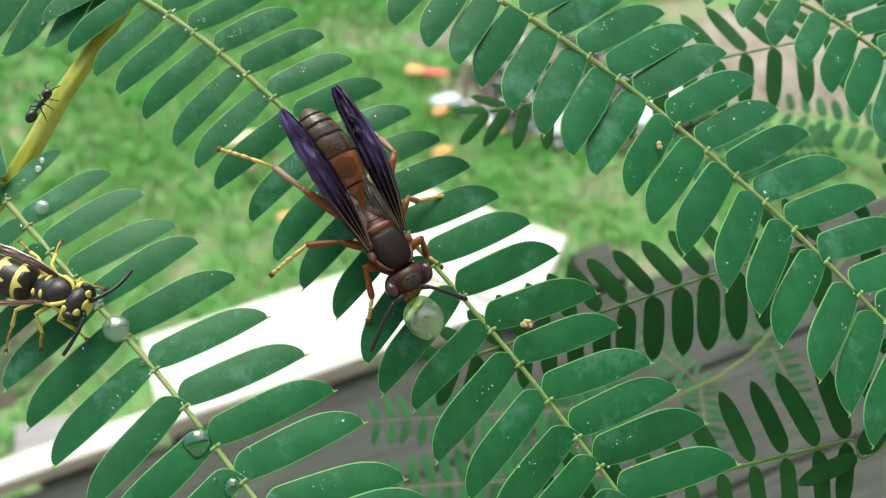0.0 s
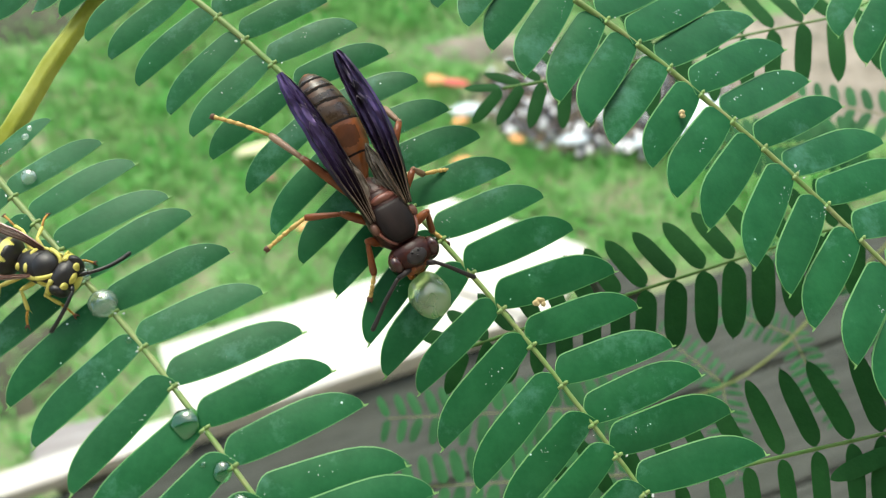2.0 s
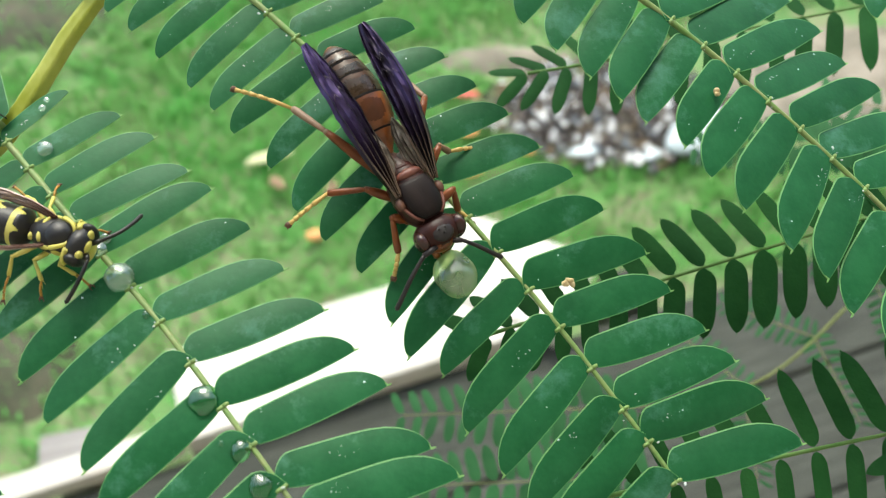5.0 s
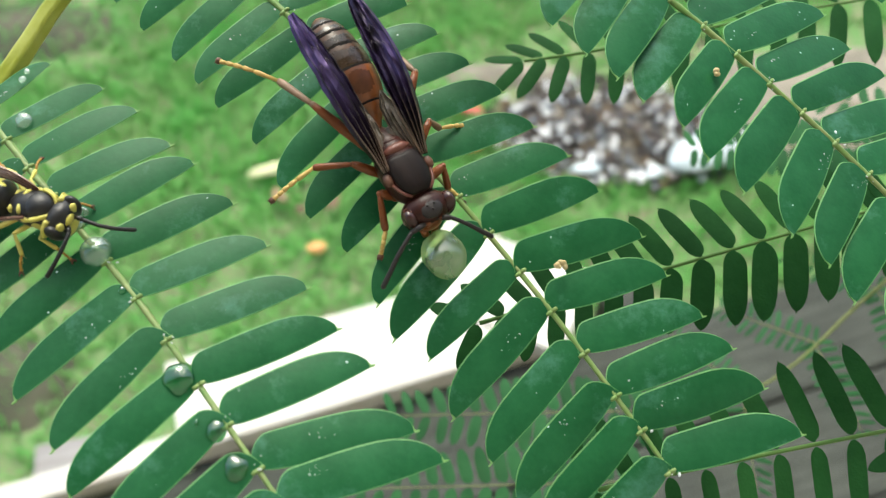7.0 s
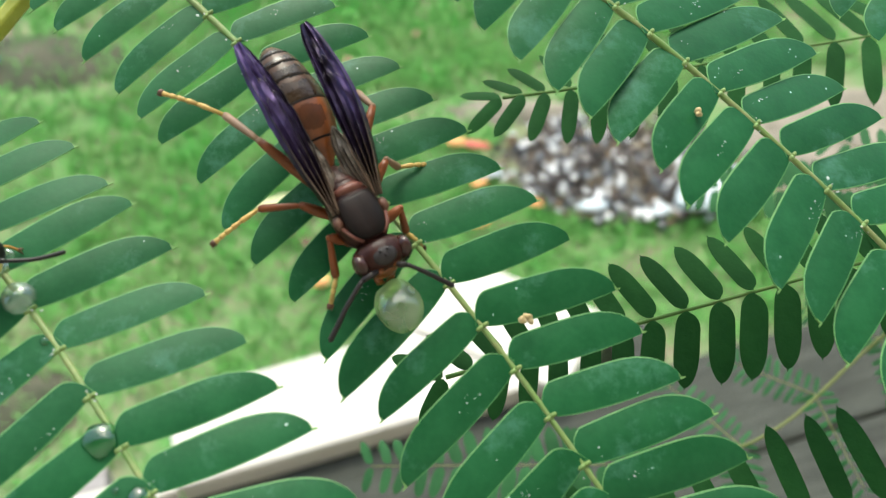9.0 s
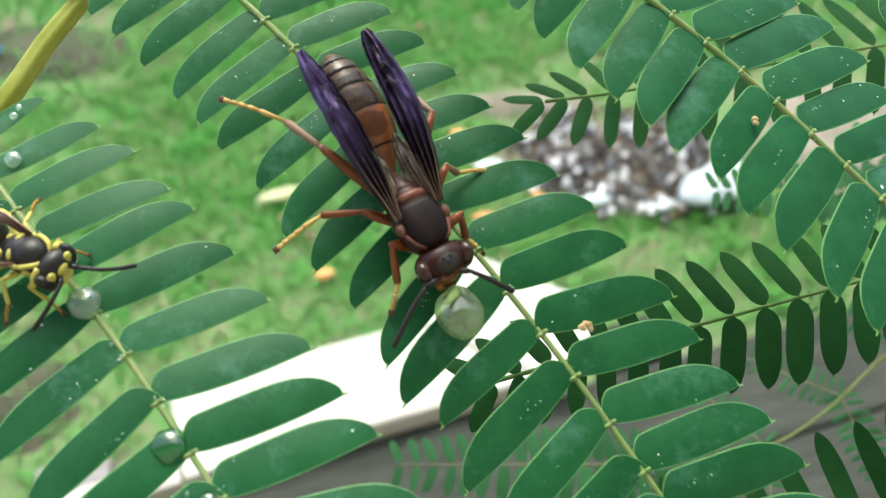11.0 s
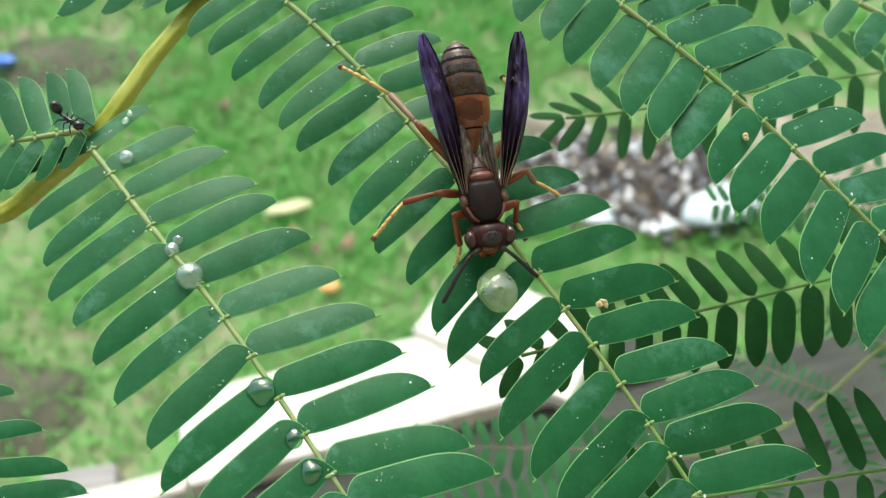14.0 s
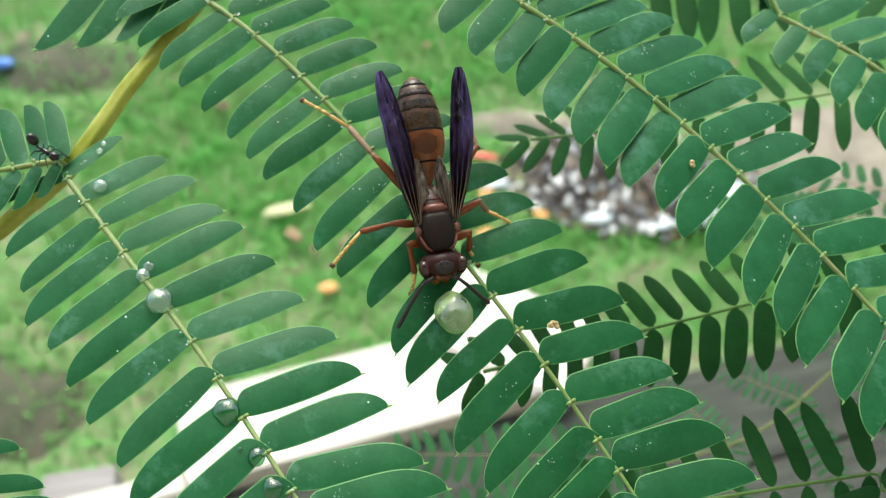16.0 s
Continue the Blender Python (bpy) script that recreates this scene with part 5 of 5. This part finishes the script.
def ant(m, label, raised):
    a = empty("ant", m @ Matrix.Diagonal((1.25, 1.25, 1.25, 1)))
    tagged(a, label, "ant", group="black ants on the stem")
    bm = bmesh.new()
    blob(bm, (0, 1.0 * MM, 0), (0.42 * MM, 0.48 * MM, 0.38 * MM), 16, 12)
    part("head", bm, M["ant"], a)
    bm = bmesh.new()
    loft_y(bm, scaled4([(0.66, 0.1, 0.1, 0), (0.45, 0.24, 0.24, 0.02), (0.1, 0.2, 0.2, 0), (-0.3, 0.2, 0.22, 0.02), (-0.55, 0.08, 0.1, 0), (-0.75, 0.12, 0.18, 0.06), (-0.9, 0.07, 0.08, 0.05)]), 14)
    part("thorax", bm, M["ant"], a)
    bm = bmesh.new()
    blob(bm, (0, (-1.35 + 0.3 * raised) * MM, (0.1 + 0.75 * raised) * MM), (0.46 * MM, 0.62 * MM, 0.46 * MM), 18, 12, (-60 * raised, 0, 0))
    if raised:
        tube(bm, scaled([(0, -0.85, 0.05), (0, -0.95, 0.35)]), [0.0001, 0.00012], 8)
    part("abdomen", bm, M["ant"], a)
    for s in (1, -1):
        for y, yk, yt in ((0.4, 0.75, 1.15), (0.05, 0.05, 0.1), (-0.3, -0.7, -1.25)):
            bm = bmesh.new()
            tube(bm, scaled([(0.15 * s, y, -0.1), (0.55 * s, yk * 0.8, 0.15), (0.8 * s, (yk + yt) * 0.42, -0.25), (0.95 * s, yt * 0.85, -0.62)]), [0.00007, 0.00006, 0.00004, 0.00003], 6)
            part("leg", bm, M["ant"], a)
        bm = bmesh.new()
        tube(bm, scaled([(0.15 * s, 1.3, 0.1), (0.5 * s, 1.6, 0.25), (0.6 * s, 2.1, -0.1)]), [0.00005, 0.00005, 0.00006], 6)
        part("antenna", bm, M["ant"], a)
    return a


WASP, WING_R, WING_L, LEGS = paper_wasp()
JACKET, FEELER = yellowjacket()
ANT_REST = ant(pose(-47.0 * MM, 62.0 * MM, 1154.6 * MM, -10, 5, -115), "black ant resting on the leaf joint with raised abdomen", 1.0)
ANT_UP = ant(pose(-41.8 * MM, 69.6 * MM, 1157.0 * MM, 15, 0, -25), "black ant climbing the olive stem", 0.0)
ANT_LATE = ant(pose(-60 * MM, 37 * MM, 1147 * MM, 15, 0, -40), "black ant climbing the olive stem", 0.0)

# ---- litter on the lawn ----
rubble()
gravel()
scrap("stone_slab", 0.185, 1.088, 0.025, 0.013, "white_plastic", "smooth white stone beside the heap", "stone", 10)
scrap("stone_slab", 0.297, 1.083, 0.017, 0.011, "white_plastic", "smooth white stone beside the heap", "stone", 40)
scrap("paper_scrap", 0.394, 1.135, 0.072, 0.042, "white_plastic", "crumpled white paper on the lawn", "litter", 30)
scrap("paper_scrap", 0.006, 1.155, 0.028, 0.014, "white_plastic", "crumpled white paper on the lawn", "litter", 10)
scrap("plastic_scrap", -0.016, 1.222, 0.026, 0.009, "red", "red plastic scrap on the lawn", "litter", -5)
scrap("flower", -0.05, 1.228, 0.018, 0.012, "orange", "fallen orange blossom on the lawn", "flower", 0)
scrap("flower", -0.005, 1.13, 0.014, 0.008, "orange", "fallen orange blossom on the lawn", "flower", 20)
scrap("flower", 0.09, 1.09, 0.013, 0.008, "orange", "fallen orange blossom on the lawn", "flower", -20)
scrap("flower", -0.244, 0.905, 0.014, 0.011, "orange", "fallen orange blossom on the lawn", "flower", 15)
scrap("flower", 0.0, 1.04, 0.018, 0.008, "orange", "fallen orange blossom on the lawn", "flower", 15)
scrap("dry_leaf", -0.34, 1.068, 0.042, 0.012, "straw", "pale dry leaf lying on the grass", "leaf", 24, 0.25)
scrap("bottle_cap", -0.96, 1.40, 0.022, 0.016, "blue", "blue plastic piece on the lawn", "litter", 0)
rng = random.Random(21)
for k in range(18):
    x, y = rng.uniform(-1.2, 0.7), rng.uniform(0.75, 2.0)
    if -0.1 < x < 0.4 and y < 1.16:
        x -= 0.6
    scrap("fallen_leaf", x, y, rng.uniform(0.008, 0.018), rng.uniform(0.006, 0.010), "deadleaf", "brown dead leaf lying in the grass", "leaf",
          rng.uniform(0, 180), 0.3)


def motions():
    def mm(x, y, z, *turn):
        return pose(x * MM, y * MM, z * MM, *turn)

    def on_stem(x, y, z, *turn):
        return mm(x * 1.013, y * 1.013, z - 1.0, *turn)

    walk(WASP, [(0.0, mm(-5.5, 55.1, 1151.7, -23.3, 2.5, -146.5)), (4.5, mm(-5.5, 54.95, 1151.65, -23.2, 0.0, -145.0)), (11.4, mm(-5.5, 55.2, 1151.8, -23.0, 1.0, -145.0)), (12.1, mm(-5.5, 55.5, 1151.8, -22.8, 1.5, -144.5)),
                (12.2, mm(-2.6, 59.6, 1154.0, -18.9, -21.4, -126.2)), (12.3, mm(-2.6, 60.9, 1154.6, -19.5, -19.6, -130.3)), (12.4, mm(-3.1, 61.6, 1154.8, -19.3, -17.7, -131.0)), (12.5, mm(-4.0, 61.4, 1154.8, -22.4, -17.3, -158.7)), (12.6, mm(-3.6, 60.4, 1154.2, -22.1, -13.6, -163.0)), (12.8, mm(-3.3, 59.2, 1153.6, -21.6, -7.4, -164.0)), (13.0, mm(-3.4, 58.0, 1153.0, -24.0, -3.0, -162.5)),
                (13.3, mm(-3.5, 57.2, 1152.4, -28.5, -2.0, -161.0)), (14.5, mm(-4.3, 56.9, 1152.3, -31.5, -3.0, -163)), (16.0, mm(-4.3, 56.6, 1152.1, -32.0, -3.0, -162.5))])
    for ob, s, turns in ((WING_R, 1, (0, 0, 4, 6, 4, 4, 6, 4, 4)), (WING_L, -1, (0, 0, 47, 48, 30, 26, 16, 11, 5))):
        at = ob.matrix_basis.translation.copy()
        walk(ob, [(t, Matrix.Translation(at) @ pose(0, 0, 0, 0, 0, s * a)) for t, a in zip((0.0, 12.1, 12.2, 12.4, 12.5, 12.6, 12.8, 13.3, 16.0), turns)])
    for key, turns in (("RH", (0, 0, 24, 49, 20, 10, 10)), ("RM", (0, 0, 18, 9, 10, 33, 33)), ("RF", (0, 0, 5, 18, 20, 22, 22)), ("LM", (0, 0, -8, -21, -26, -20, -18)), ("feeler", (0, 0, 8, -27, 20, 18, 18))):
        ob = LEGS[key]
        at = ob.matrix_basis.translation.copy()
        walk(ob, [(t, Matrix.Translation(at) @ pose(0, 0, 0, 0, 0, a)) for t, a in zip((0.0, 12.1, 12.3, 12.5, 12.8, 13.2, 16.0), turns)])
    walk(JACKET, [(0.0, mm(-36.7, 49.2, 1152.5, -6.5, 10, -108)), (0.5, mm(-37.6, 49.1, 1152.4, -5.6, 10.5, -102)), (1.0, mm(-36.9, 48.5, 1152.4, -5.8, 10.4, -103)), (1.5, mm(-36.2, 48.9, 1152.4, -6, 10.3, -104.5)),
                  (2.0, mm(-36.4, 49, 1152.4, -6.2, 10.2, -106)), (2.5, mm(-36.7, 49.1, 1152.4, -6, 10.3, -104.5)), (3.0, mm(-36.8, 48.9, 1152.4, -5.8, 10.4, -103)), (3.5, mm(-36.9, 49.3, 1152.4, -5.7, 10.4, -102.5)),
                  (4.0, mm(-36.6, 48.9, 1152.5, -5.6, 10.5, -102)), (4.5, mm(-36.6, 49.1, 1152.6, -5.9, 10.3, -104)), (7.0, mm(-36.1, 49.1, 1152.4, -5.5, 10.6, -103)), (9.0, mm(-36, 49.1, 1152.4, -5.8, 10.3, -104)),
                  (11.5, mm(-35.5, 49.2, 1152.6, -7, 9.6, -106)), (12.0, mm(-37.6, 50.4, 1152.7, -7, 9.6, -107)),
                  (12.1, mm(-37.0, 50.3, 1155.6, 1.4, 11.9, -74.8)), (12.2, mm(-38.5, 58.6, 1163.4, 7.2, 9.6, -44.1)), (12.3, mm(-37.6, 60.0, 1167.4, 7.0, 9.7, -45.4)), (12.4, mm(-62, 84, 1188, 15, -5, -60)),
                  (12.8, mm(-210, 240, 1290, 15, -5, -20)), (13.6, mm(-1300, 2200, 40, 0, 0, 20)), (16.0, mm(-1300, 2200, 40, 0, 0, 20))])
    at = FEELER.matrix_basis.translation.copy()
    walk(FEELER, [(t, Matrix.Translation(at) @ pose(0, 0, 0, 0, 0, a)) for t, a in ((0.0, -6), (0.5, 0), (1.0, -38), (1.5, -43), (2.0, -21), (2.5, -15), (3.0, -63), (3.5, -30), (4.0, -17), (4.5, -8), (7.0, -61), (7.5, -13),
                                                                                (8.5, -30), (11.3, -43), (11.5, -33), (11.8, -73), (12.0, 0), (16.0, 0))])
    walk(ANT_UP, [(0.0, on_stem(-41.6, 69.3, 1157.3, 15, 0, -25)), (0.2, on_stem(-39.9, 73.6, 1158.5, 15, 0, -25)), (0.5, on_stem(-37.4, 78.5, 1159.9, 15, 0, -25)), (1.0, on_stem(-28, 94, 1165, 15, 0, -30)), (16.0, on_stem(18, 125, 1173, 15, 0, -30))])
    walk(ANT_LATE, [(0.0, on_stem(-57, 42, 1149.5, 15, 0, -40)), (12.0, on_stem(-51, 53, 1153, 15, 0, -25)), (13.0, on_stem(-44.4, 64.6, 1156.0, 15, 0, -25)), (13.2, on_stem(-42.9, 69.1, 1157.3, 15, 0, -25)), (13.4, on_stem(-41.0, 72.7, 1158.3, 15, 0, -25)), (13.6, on_stem(-39.5, 76.0, 1159.3, 15, 0, -25)),
                    (14.2, on_stem(-27, 95, 1165.5, 15, 0, -30)), (16.0, on_stem(0, 116, 1171.5, 15, 0, -60))])


motions()
